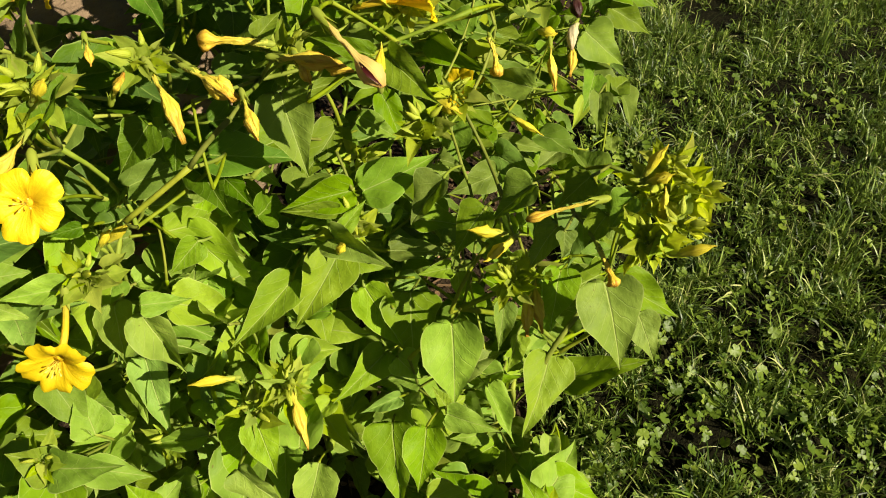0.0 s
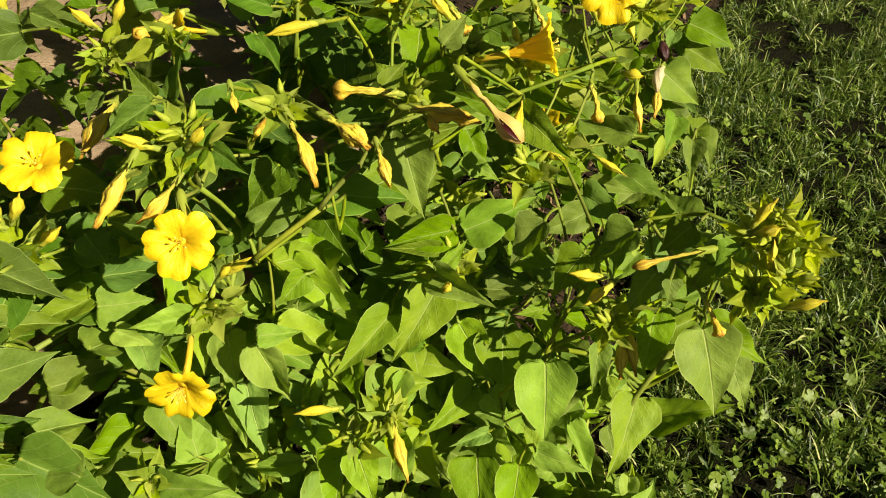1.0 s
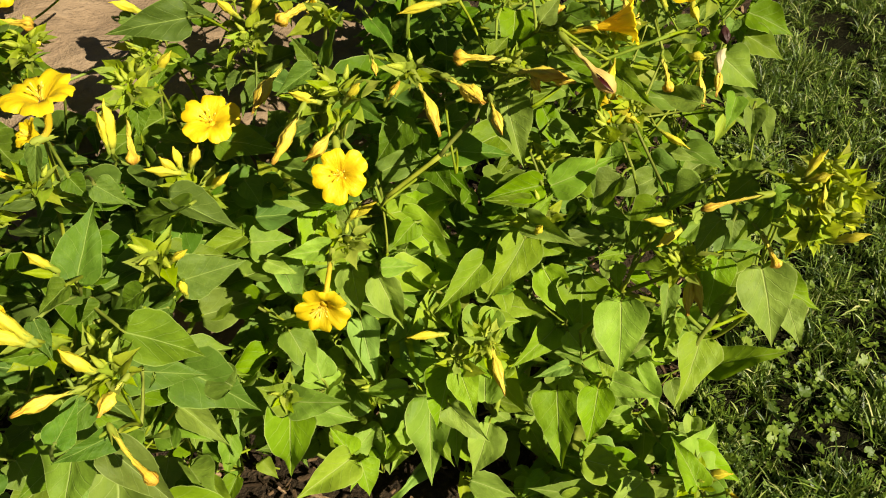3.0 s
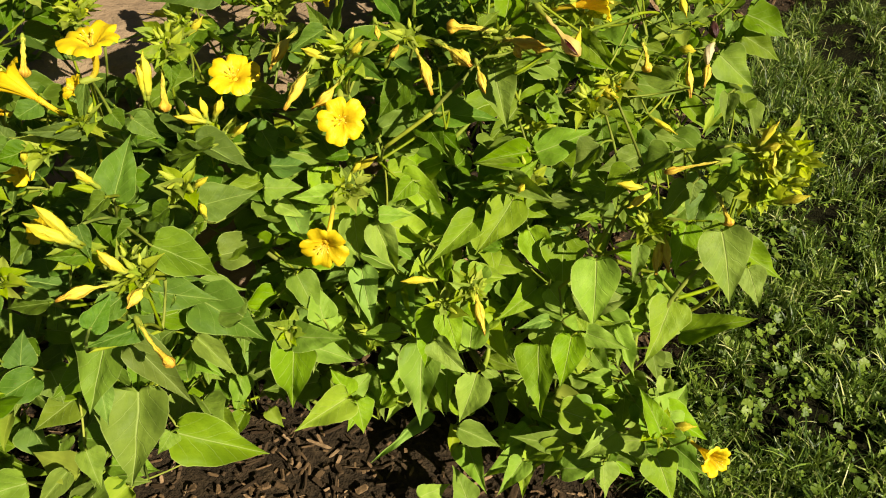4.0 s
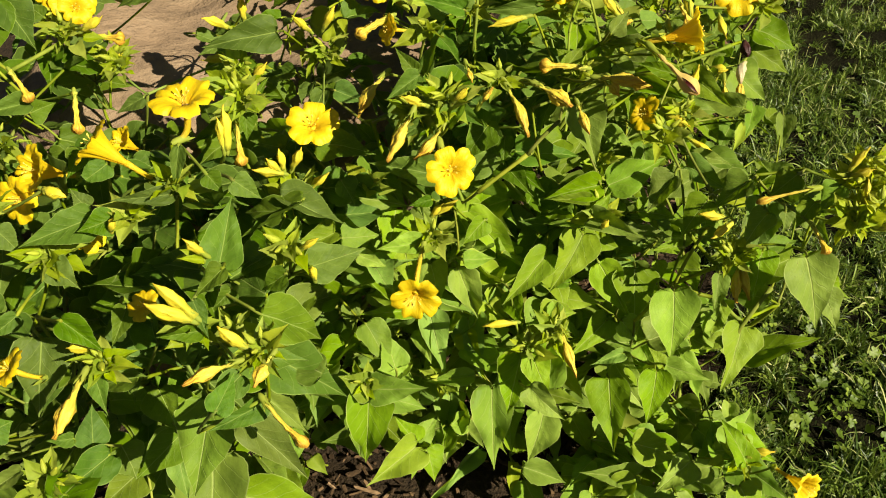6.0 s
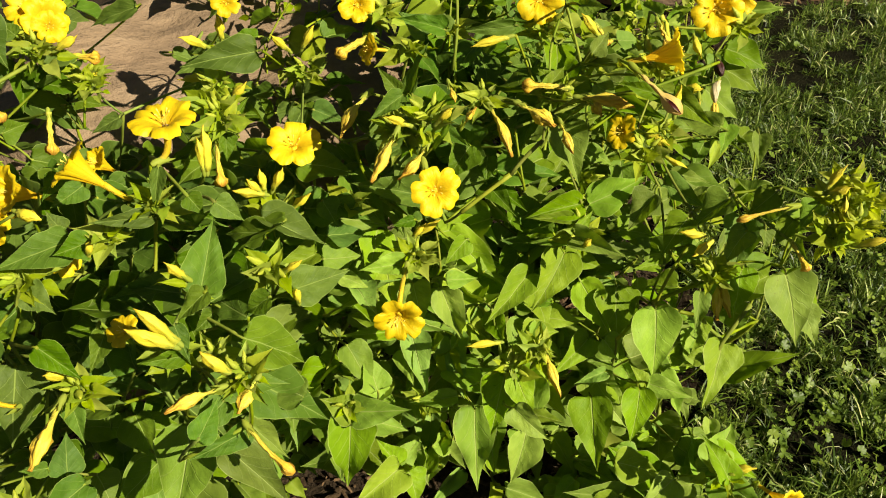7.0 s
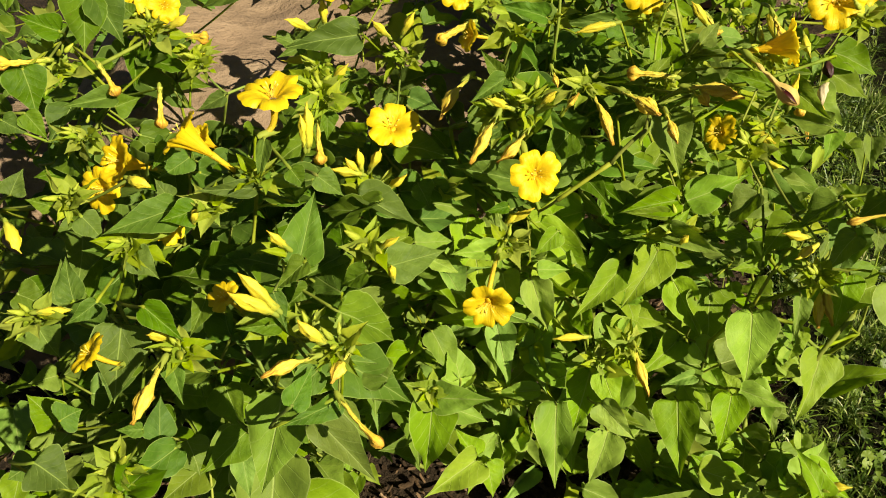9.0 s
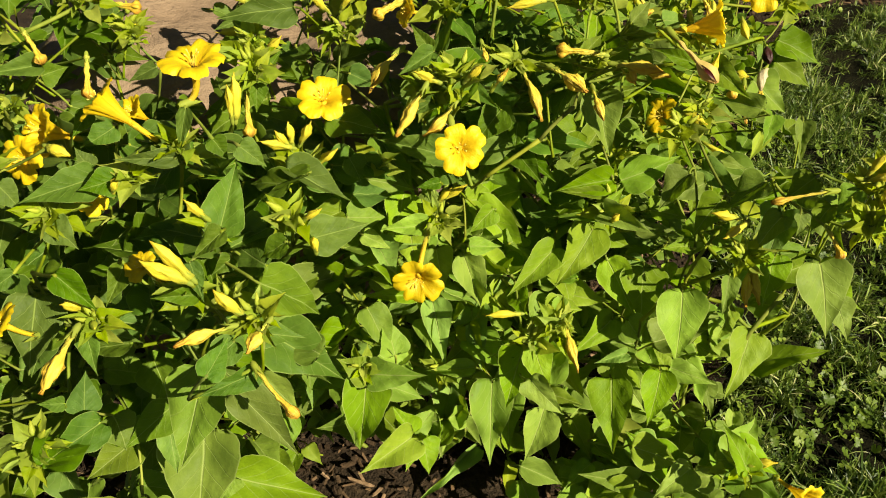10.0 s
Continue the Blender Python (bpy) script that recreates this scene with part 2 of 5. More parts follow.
def island_material(name, stops, rough, scale, spec, see=None, amount=0.0, bump=0.3):
    n = Nodes(name)
    r = n.add("ShaderNodeNewGeometry").outputs["Random Per Island"]
    pos = n.add("ShaderNodeTexCoord").outputs["Object"]
    f = n.math("ADD", n.math("MULTIPLY", r, 0.75), n.math("MULTIPLY", n.noise(pos, scale, 4.0), 0.25))
    return n.surface(n.ramp(f, *stops), rough, n.bump(n.noise(pos, scale * 2.0), bump, 0.002), spec, see, amount)


MAT_STONE = stone_material()
MAT_SOIL = soil_material()
MAT_TURF = turf_material()
MAT_GRASS = island_material("grass_blade", ((0.1, (0.016, 0.032, 0.004)), (0.44, (0.056, 0.104, 0.010)), (0.74, (0.195, 0.272, 0.036)), (0.94, (0.50, 0.47, 0.22))), 0.42, 60.0, 0.28, (0.24, 0.34, 0.03), 0.12)
MAT_CLOVER = island_material("clover_leaf", ((0.1, (0.050, 0.088, 0.008)), (0.5, (0.105, 0.162, 0.014)), (0.9, (0.20, 0.265, 0.030))), 0.45, 90.0, 0.25, (0.18, 0.28, 0.015), 0.2)
MAT_BARK = island_material("bark_chip", ((0.1, (0.024, 0.014, 0.006)), (0.50, (0.050, 0.031, 0.015)), (0.80, (0.150, 0.092, 0.044)), (0.98, (0.44, 0.30, 0.17))), 0.85, 150.0, 0.2, bump=0.8)
MAT_ANTHER = island_material("orange_anther", ((0.2, (0.78, 0.58, 0.06)), (0.8, (0.82, 0.66, 0.12))), 0.6, 200.0, 0.2, bump=0.0)


# ---- ground ----
def link_mesh(name, verts, faces, mat, uvs=None, smooth=True, rims=None):
    me = bpy.data.meshes.new(name)
    me.from_pydata([tuple(v) for v in verts], [], [tuple(f) for f in faces])
    if uvs is not None:
        layer = me.uv_layers.new(name="UVMap")
        idx = np.zeros(len(me.loops), dtype=np.int32)
        me.loops.foreach_get("vertex_index", idx)
        layer.data.foreach_set("uv", np.asarray(uvs, dtype=np.float32)[idx].ravel())
        if rims is not None:
            layer = me.uv_layers.new(name="Rim")
            layer.data.foreach_set("uv", np.asarray(rims, dtype=np.float32)[idx].ravel())
    if mat is not None:
        me.materials.append(mat)
    if smooth:
        me.polygons.foreach_set("use_smooth", np.ones(len(me.polygons), dtype=bool))
    me.update()
    return me


def lawn_edge(y):
    """The x at which the lawn begins, beside the bed."""
    return np.interp(y, (-0.5, 0.0, 0.36, 0.51, 0.96, 1.30, 1.85), (0.04, 0.06, 0.09, 0.125, 0.185, 0.28, 0.52))


def is_lawn(x, y):
    return (x > lawn_edge(y)) & (y < 1.86 + 0.10 * (x - 0.55))


def hills(x, y, s):
    return (np.sin(x * 9.1 * s + 1.3) * np.cos(y * 7.7 * s + 0.4) + 0.6 * np.sin(x * 21.0 * s + y * 17.0 * s) + 0.4 * np.cos(x * 43.0 * s - y * 39.0 * s + 2.0)) / 2.0


LATTICE = np.random.default_rng(77).random((64, 64))


def patches(x, y, scale):
    """Smooth random values from 0 to 1, in patches 1/scale metres wide."""
    u, v = x * scale + 100.3, y * scale + 100.7
    i, j = np.floor(u).astype(int), np.floor(v).astype(int)
    fu, fv = u - i, v - j
    fu, fv = fu * fu * (3 - 2 * fu), fv * fv * (3 - 2 * fv)
    g = lambda a, b: LATTICE[a % 64, b % 64]
    return (g(i, j) * (1 - fu) + g(i + 1, j) * fu) * (1 - fv) + (g(i, j + 1) * (1 - fu) + g(i + 1, j + 1) * fu) * fv


def ground_height(x, y):
    lawn = is_lawn(x, y)
    near = np.exp(-((x / 4.0) ** 2 + ((y - 0.8) / 4.0) ** 2))
    return np.where(lawn, 0.0, -0.018) + near * np.where(lawn, 0.006, 0.010) * hills(x, y, 1.0)


def build_ground():
    fine = np.arange(-1.4, 1.6, 0.02)
    far = np.array([2, 3, 5, 9, 17, 34, 70, 150])
    xs = np.concatenate((-far[::-1], fine, far))
    ys = np.concatenate((-far[::-1], np.arange(-1.0, 2.6, 0.02), far[1:]))
    gx, gy = np.meshgrid(xs, ys)
    gz = ground_height(gx, gy)
    nx, ny = len(xs), len(ys)
    verts = np.stack((gx, gy, gz), -1).reshape(-1, 3)
    i = (np.arange(ny - 1)[:, None] * nx + np.arange(nx - 1)[None]).ravel()
    faces = np.stack((i, i + 1, i + nx + 1, i + nx), -1)
    me = link_mesh("ground", verts.tolist(), faces.tolist(), MAT_SOIL)
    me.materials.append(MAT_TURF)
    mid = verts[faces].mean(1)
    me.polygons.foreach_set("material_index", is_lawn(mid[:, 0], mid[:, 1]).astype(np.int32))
    return tagged(new("ground", me), "dark soil bed beside a mown lawn", "ground", kind="structure")


build_ground()
rng = np.random.default_rng(5)


def build_grass():
    n = 360000
    x = 0.03 + rng.random(n) ** 1.6 * 1.55
    y = 0.06 + rng.random(n) ** 1.2 * 1.90
    wide_part = 60000
    x = np.concatenate((x, 0.05 + rng.random(wide_part) * 3.4))
    y = np.concatenate((y, -2.2 + rng.random(wide_part) * 4.4))
    coarse = np.arange(n + wide_part) >= n
    n += wide_part
    clump = 0.9 * patches(x, y, 9.0) + 1.7 * patches(x + 5, y, 24.0) + 1.7 * patches(x, y + 7, 52.0) - 2.15
    edge = np.where(coarse, np.clip((x - 0.75) / 0.5, 0, 1) + np.clip((0.35 - y) / 0.4, 0, 1), np.clip((1.55 - x) / 0.7, 0, 1) * np.clip((y - 0.05) / 0.25, 0, 1))
    keep = is_lawn(x - rng.normal(0, 0.012, n), y) & (rng.random(n) < (0.70 + 1.5 * clump) * edge)
    x, y, coarse = x[keep], y[keep], coarse[keep]
    n = len(x)
    base = np.stack((x, y, ground_height(x, y) - 0.002), -1)
    az = rng.random(n) * 2 * np.pi
    lean = np.clip(rng.normal(0.95, 0.60, n), 0.02, 2.1)
    length = np.clip(rng.normal(0.019, 0.010, n), 0.006, 0.052) * (0.95 + 0.7 * np.clip(clump[keep], -0.7, 1)) * np.where(coarse, 1.7, 1.0)
    wide = np.clip(rng.normal(0.0010, 0.0004, n), 0.0004, 0.0022) * np.where(coarse, 2.4, 1.0)
    out = np.stack((np.cos(az), np.sin(az), np.zeros(n)), -1)
    side = np.stack((-np.sin(az), np.cos(az), np.zeros(n)), -1)
    turn = rng.normal(0, 0.8, n)[:, None]
    side = side * np.cos(turn) + np.array([[0, 0, 1.0]]) * np.sin(turn)
    rows, pts = (0.0, 0.4, 0.75), []
    for s in rows + (1.0,):
        a = lean * (0.35 + 0.65 * s)
        c = base + (out * np.sin(a)[:, None] + np.array([[0, 0, 1.0]]) * np.cos(a)[:, None]) * (length * s)[:, None]
        w = (wide * (1.0 - 0.55 * s))[:, None]
        if s < 1.0:
            pts += [c - side * w, c + side * w]
        else:
            pts += [c]
    v = np.stack(pts, 1).reshape(-1, 3)
    k = (np.arange(n) * 7)[:, None]
    quads = np.concatenate((k + np.array([[0, 1, 3, 2]]), k + np.array([[2, 3, 5, 4]])))
    tris = k + np.array([[4, 5, 6]])
    me = link_mesh("lawn_grass", v.tolist(), quads.tolist() + tris.tolist(), MAT_GRASS)
    return tagged(new("lawn_grass", me), "mown green lawn grass in raking sun", "grass", kind="stuff")


def build_clover():
    """Three-leafed clover and round, scalloped creeping weeds, turned to the sun above the grass."""
    spots = []
    for cx, cy, sx, sy, n in ((0.26, 0.47, 0.10, 0.10, 230), (0.36, 0.50, 0.10, 0.10, 190), (0.28, 0.58, 0.07, 0.07, 110), (0.40, 0.66, 0.18, 0.18, 150), (0.25, 1.02, 0.05, 0.12, 560), (0.20, 0.86, 0.03, 0.08, 160), (0.55, 1.05, 0.24, 0.32, 620), (0.50, 0.50, 0.20, 0.16, 220), (0.75, 0.90, 0.22, 0.28, 160), (0.33, 0.75, 0.10, 0.14, 60), (0.16, 0.42, 0.04, 0.06, 55)):
        spots.append(np.stack((rng.normal(cx, sx, n), rng.normal(cy, sy, n)), -1))
    p = np.concatenate(spots)
    p = p[(is_lawn(p[:, 0], p[:, 1]) | (rng.random(len(p)) < 0.3)) & (rng.random(len(p)) < 0.56)]
    verts, faces = [], []
    for x, y in p:
        z = float(ground_height(np.array(x), np.array(y))) + rng.uniform(0.002, 0.023)
        up = Vector((0.35 + rng.normal(0, 0.32), -0.22 + rng.normal(0, 0.32), 1.0)).normalized()
        tilt = up.to_track_quat("Z", "Y").to_matrix() @ Matrix.Rotation(rng.uniform(0, 6.3), 3, "Z")
        if rng.random() < 0.5:
            r = rng.uniform(0.0024, 0.0054)
            for leaflet in range(3):
                a0 = leaflet * 2.094
                k = len(verts)
                c, s = math.cos(a0), math.sin(a0)
                for u, w, h in ((0, 0, 0), (0.45, 0.48, 0.12), (0.95, 0.60, 0.16), (1.28, 0.34, 0.10), (1.18, 0, 0.02), (1.28, -0.34, 0.10), (0.95, -0.60, 0.16), (0.45, -0.48, 0.12), (0.7, 0, 0.0)):
                    q = tilt @ Vector(((c * u - s * w) * r, (s * u + c * w) * r, h * r))
                    verts.append((x + q.x, y + q.y, z + q.z))
                faces += [(k + 8, k + a, k + (a + 1) % 8) for a in range(8)]
        else:
            r = rng.uniform(0.0032, 0.0082)
            k = len(verts)
            verts.append((x, y, z))
            for i in range(21):
                a = 0.25 + i / 20 * 5.78
                e = r * (1.0 + 0.06 * math.cos(i * 2.1)) * (0.82 if i in (0, 20) else 1.0)
                q = tilt @ Vector((e * math.cos(a), e * math.sin(a), r * (0.16 + 0.10 * math.cos(i * 2.1) + 0.10 * math.cos(2 * a))))
                verts.append((x + q.x, y + q.y, z + q.z))
            faces += [(k, k + 1 + i, k + 2 + i) for i in range(20)]
        k = len(verts)
        d = rng.normal(0, 0.006, 2)
        verts += [(x - 0.0005, y, z), (x + 0.0005, y, z), (x + d[0] + 0.0005, y + d[1], -0.004), (x + d[0] - 0.0005, y + d[1], -0.004)]
        faces.append((k, k + 1, k + 2, k + 3))
    me = link_mesh("clover", verts, faces, MAT_CLOVER)
    return tagged(new("clover", me), "low green clover and round-leaved weeds growing in the lawn", "clover", kind="stuff")


def build_mulch():
    n = 13000
    x = rng.uniform(-1.1, 0.55, n)
    y = rng.uniform(0.0, 1.3, n)
    far = 2600
    x = np.concatenate((x, rng.uniform(-0.3, 1.2, far)))
    y = np.concatenate((y, rng.uniform(1.3, 2.2, far)))
    keep = ~is_lawn(x + 0.01, y)
    x, y = x[keep], y[keep]
    verts, faces = [], []
    for px, py in zip(x, y):
        big = 1.0 if py < 1.3 else 1.7
        ln, wd, th = (rng.gamma(1.6, 0.0060) + 0.0025) * big, (rng.gamma(2.2, 0.0011) + 0.0010) * big, rng.uniform(0.001, 0.0035)
        m = Euler((rng.normal(0, 0.35), rng.normal(0, 0.35), rng.uniform(0, 6.3))).to_matrix()
        z = float(ground_height(np.array(px), np.array(py))) + rng.uniform(0.0, 0.008)
        k = len(verts)
        for sz in (-1, 1):
            for sx, sy in ((-1, -1), (1, -1), (1.2, 0.1), (0.8, 1), (-0.9, 1), (-1.15, 0.2)):
                q = m @ Vector((sx * ln / 2 * rng.uniform(0.8, 1.1), sy * wd / 2 * rng.uniform(0.7, 1.1), sz * th / 2 + 0.001 * sx * sx))
                verts.append((px + q.x, py + q.y, z + q.z))
        faces += [tuple(range(k + 5, k - 1, -1)), tuple(range(k + 6, k + 12))]
        faces += [(k + a, k + (a + 1) % 6, k + 6 + (a + 1) % 6, k + 6 + a) for a in range(6)]
    me = link_mesh("bark_mulch", verts, faces, MAT_BARK, smooth=False)
    return tagged(new("bark_mulch", me), "dark brown bark chips on garden soil", "mulch", kind="stuff")


build_grass()
build_clover()
build_mulch()


# ---- stones of the border behind the bed ----
def stone(center, size, turn, seed, crack=False):
    bm = bmesh.new()
    bmesh.ops.create_icosphere(bm, subdivisions=5, radius=1.0)
    off = Vector((seed * 3.7, seed * 1.9, seed * 5.3))
    for v in bm.verts:
        c = v.co.copy()
        k = (abs(c.x) ** 4 + abs(c.y) ** 4 + abs(c.z) ** 4) ** -0.25
        d = c * k
        d *= 1.0 + 0.16 * noise.noise(d * 0.9 + off) + 0.06 * noise.noise(d * 2.6 + off) + 0.025 * noise.noise(d * 7.0 + off)
        if crack:
            s = d.y - 0.78 - 0.86 * d.x + 0.05 * noise.noise(d * 2.0 + off)
            d *= 1.0 - 0.06 * math.exp(-(s / 0.026) ** 2) + (0.03 if s > 0 else 0.0)
        v.co = Vector((d.x * size[0] / 2, d.y * size[1] / 2, d.z * size[2] / 2))
    me = bpy.data.meshes.new("border_stone")
    bm.to_mesh(me)
    bm.free()
    me.materials.append(MAT_STONE)
    me.polygons.foreach_set("use_smooth", np.ones(len(me.polygons), dtype=bool))
    ob = new("border_stone", me)
    ob.matrix_world = pose(*center, *turn)
    return tagged(ob, "weathered tan sandstone block bordering the flower bed", "stone", "stones bordering the bed")


stone((-0.472, 0.690, 0.210), (0.50, 0.41, 0.44), (24, 9, 45), 1.0, True)
stone((-0.815, 0.565, 0.165), (0.19, 0.22, 0.38), (10, 6, 12), 2.0)
stone((0.28, 1.95, 0.12), (0.42, 0.34, 0.28), (2, 3, 8), 4.0)
stone((0.78, 2.20, 0.10), (0.36, 0.30, 0.26), (3, -2, 4), 5.0)
stone((1.22, 2.28, 0.10), (0.40, 0.30, 0.24), (2, 2, -5), 6.0)


# ---- plants ----
def plant_base(x, y, label):
    ob = new("four_oclock_plant", None)
    ob.location = (x, y, -0.018)
    return tagged(ob, label, "flowering plant", "plants in the bed")


left = plant_base(-0.52, 0.36, "bushy four o'clock plant with yellow trumpet flowers before sandstone")
middle = plant_base(-0.27, 0.40, "four o'clock plant with two open yellow flowers facing out")
front = plant_base(-0.09, 0.44, "leafy four o'clock plant with hanging spent yellow flowers")
right = plant_base(0.06, 0.52, "four o'clock plant with yellow buds leaning over the lawn")
rear = plant_base(-0.08, 0.78, "dense green four o'clock plant behind the flowering ones")
ROOT = {p: Vector(p.location) for p in (left, middle, front, right, rear)}


def put_part(name, me, owner, m, label=""):
    """One mesh object under a plant or under a part, at the world pose m."""
    ob = new(name, me)
    ob.parent = owner
    if owner in ROOT:
        ob.matrix_basis = Matrix.Translation(-owner.location) @ m
    else:
        ob.matrix_basis = m
    return tagged(ob, label) if label else ob


def leaf_mesh(seed, mat, nu=5, nv=16):
    """A pointed, heart-based blade, one long along y and one wide, folded at its midrib, arched and waved at its margin."""
    r = random.Random(seed)
    fold, arch, ph, skew = r.uniform(0.18, 0.62), r.uniform(0.0, 0.26), r.uniform(0, 6), r.uniform(-0.12, 0.12)
    wave, roll, twist = r.uniform(0.045, 0.12), r.uniform(0.2, 0.8), r.uniform(-0.28, 0.28)
    point, heart = r.uniform(0.0, 1.0), r.uniform(0.05, 0.12)
    uneven = r.uniform(-0.09, 0.09)
    off = Vector((seed * 2.3, seed * 0.7, 0.0))
    spine = (0.0, 0.03, 0.09, 0.18, 0.27, 0.40, 0.53, 0.66, 0.79, 0.90, 0.96, 1.0)
    slim = (0.0, 0.46, 0.78, 0.97, 1.0, 0.92, 0.75, 0.52, 0.27, 0.10, 0.035, 0.0)
    stout = (0.0, 0.60, 0.90, 1.0, 0.96, 0.82, 0.63, 0.42, 0.22, 0.09, 0.035, 0.0)
    verts, uvs, rims, faces = [], [], [], []
    for j in range(nv + 1):
        t = (j / nv) ** 1.2
        v = t * (1 + heart) - heart
        half = 0.5 * (point * float(np.interp(t, spine, slim)) + (1 - point) * float(np.interp(t, spine, stout)))
        for i in range(-nu, nu + 1):
            u = i / nu
            u = math.copysign(1 - (1 - abs(u)) ** 1.25, u) if u else 0.0
            side = 1.0 if u > 0 else -1.0
            w = half * (1 + side * uneven + 0.13 * noise.noise(Vector((v * 4.2, side * 3.0, 0)) + off) + 0.055 * noise.noise(Vector((v * 12.0, side * 5.0, 3.0)) + off))
            x = u * w
            y = max(v, -heart * min(1.0, abs(x) / 0.12))
            z = fold * abs(x) * (1 - roll * abs(x)) - arch * (max(0.0, y) ** 2)
            z += twist * x * y
            z += wave * math.sin(v * 8 + ph + (1.9 if u > 0 else 0.0)) * abs(u) ** 2 * (0.35 + 0.8 * v) * min(1.0, 2.2 * (1 - t))
            z += 0.050 * noise.noise(Vector((x * 4, v * 4, 1.0)) + off) + 0.012 * noise.noise(Vector((x * 13, v * 13, 2.0)) + off)
            verts.append((x + skew * y * y, y, z))
            uvs.append((0.5 + x, max(0.0, y)))
            rims.append((abs(u), t))
    k = 2 * nu + 1
    for j in range(nv):
        for i in range(2 * nu):
            a = j * k + i
            faces.append((a, a + 1, a + k + 1, a + k))
    return link_mesh("leaf", verts, faces, mat, uvs, rims=rims)


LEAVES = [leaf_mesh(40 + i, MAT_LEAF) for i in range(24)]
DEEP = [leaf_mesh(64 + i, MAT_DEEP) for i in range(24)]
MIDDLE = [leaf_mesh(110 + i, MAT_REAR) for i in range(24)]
YOUNG = [leaf_mesh(140 + i, MAT_YOUNG, 3, 9) for i in range(8)]
TIPS = [leaf_mesh(150 + i, MAT_TIP, 3, 9) for i in range(8)]
dice = random.Random(11)
# about where the camera stands; leaves, stems and slits are fitted to it
CAMERA_SIDE = Vector((-0.09, -0.08, 0.77))
NODES = {p: [] for p in ROOT}
BLOOMS = []


COUNT = collections.Counter()
JOINED = collections.defaultdict(list)
MOST = 300


def piece(name, me, plant, m):
    """A part of its own for the first few hundred of a kind on a plant; the rest is joined later."""
    COUNT[plant, name] += 1
    if COUNT[plant, name] > MOST:
        JOINED[plant, name].append((me, m))
        return None
    return put_part(name, me, plant, m)


def join_rest(plant, name, joined_name, label):
    """All further pieces of one kind on a plant as one mesh."""
    rest = JOINED[plant, name]
    if not rest:
        return
    mats = []
    for me, m in rest:
        if me.materials[0] not in mats:
            mats.append(me.materials[0])
    co, uv, faces, index, base = [], [], [], [], 0
    store = {}
    for me, m in rest:
        if me.name not in store:
            a = np.zeros(len(me.vertices) * 3)
            me.vertices.foreach_get("co", a)
            w = np.zeros((len(me.vertices), 4))
            lv, lu = np.zeros(len(me.loops), dtype=int), np.zeros(len(me.loops) * 2)
            me.loops.foreach_get("vertex_index", lv)
            for at, layer in enumerate(me.uv_layers[:2]):
                layer.data.foreach_get("uv", lu)
                w[lv, 2 * at:2 * at + 2] = lu.reshape(-1, 2)
            store[me.name] = (a.reshape(-1, 3), w, [tuple(p.vertices) for p in me.polygons])
        a, w, f = store[me.name]
        k = np.array(m)
        co.append(a @ k[:3, :3].T + k[:3, 3])
        uv.append(w)
        faces += [tuple(q + base for q in p) for p in f]
        index += [mats.index(me.materials[0])] * len(f)
        base += len(a)
    uv = np.concatenate(uv)
    me = link_mesh(joined_name, np.concatenate(co).tolist(), faces, None, uv[:, :2], rims=uv[:, 2:])
    for mat in mats:
        me.materials.append(mat)
    me.polygons.foreach_set("material_index", np.array(index, dtype=np.int32))
    tagged(put_part(joined_name, me, plant, Matrix.Identity(4)), label, kind="stuff")


def blade_pose(base, tip, width, normal):
    b, t, n = Vector(base), Vector(tip), Vector(normal)
    y = t - b
    ln = y.length
    y.normalize()
    x = y.cross(n).normalized()
    z = x.cross(y)
    m = Matrix((x * width, y * ln, z * ln)).transposed().to_4x4()
    m.translation = b
    return m


def leaf(plant, base, tip, width, normal, young=False, deep=None, name="leaf"):
    """One blade from its stalk's end to its tip."""
    # darker copies by place: plant tone, and the shade of the hollow as colour
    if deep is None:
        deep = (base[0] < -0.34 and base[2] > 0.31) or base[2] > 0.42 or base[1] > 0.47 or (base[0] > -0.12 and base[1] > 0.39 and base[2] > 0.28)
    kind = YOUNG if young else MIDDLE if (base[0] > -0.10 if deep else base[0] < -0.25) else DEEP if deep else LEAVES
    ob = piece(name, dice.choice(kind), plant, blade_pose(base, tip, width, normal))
    b = Vector(base)
    NODES[plant].append((b, (Vector(tip) - b).normalized()))
    return ob


def tube_mesh(name, pts, radii, mat, sides=7, pleat=0.0, turn=0.0):
    """A round shaft along a line of points."""
    verts, faces, uvs = [], [], []
    n = len(pts)
    up = Vector((0.31, 0.17, 0.93))
    for j, (p, r) in enumerate(zip(pts, radii)):
        d = (pts[min(j + 1, n - 1)] - pts[max(j - 1, 0)]).normalized()
        a = d.cross(up).normalized()
        b = d.cross(a)
        for i in range(sides):
            q = 2 * math.pi * i / sides
            k = 1 + pleat * math.cos(5 * q + turn * j / (n - 1)) * min(1.0, 2.0 * j / (n - 1))
            verts.append(p + (a * math.cos(q) + b * math.sin(q)) * r * k)
            uvs.append((i / sides, j / (n - 1)))
    for j in range(n - 1):
        for i in range(sides):
            a, b = j * sides + i, j * sides + (i + 1) % sides
            faces.append((a, b, b + sides, a + sides))
    faces.append(tuple(range(sides))[::-1])
    faces.append(tuple(range((n - 1) * sides, n * sides)))
    return link_mesh(name, verts, faces, mat, uvs)


def arc(a, b, sag, steps=5):
    """Points from a to b, bowed by the vector sag."""
    return [a.lerp(b, s / steps) + sag * (4 * (s / steps) * (1 - s / steps)) for s in range(steps + 1)]


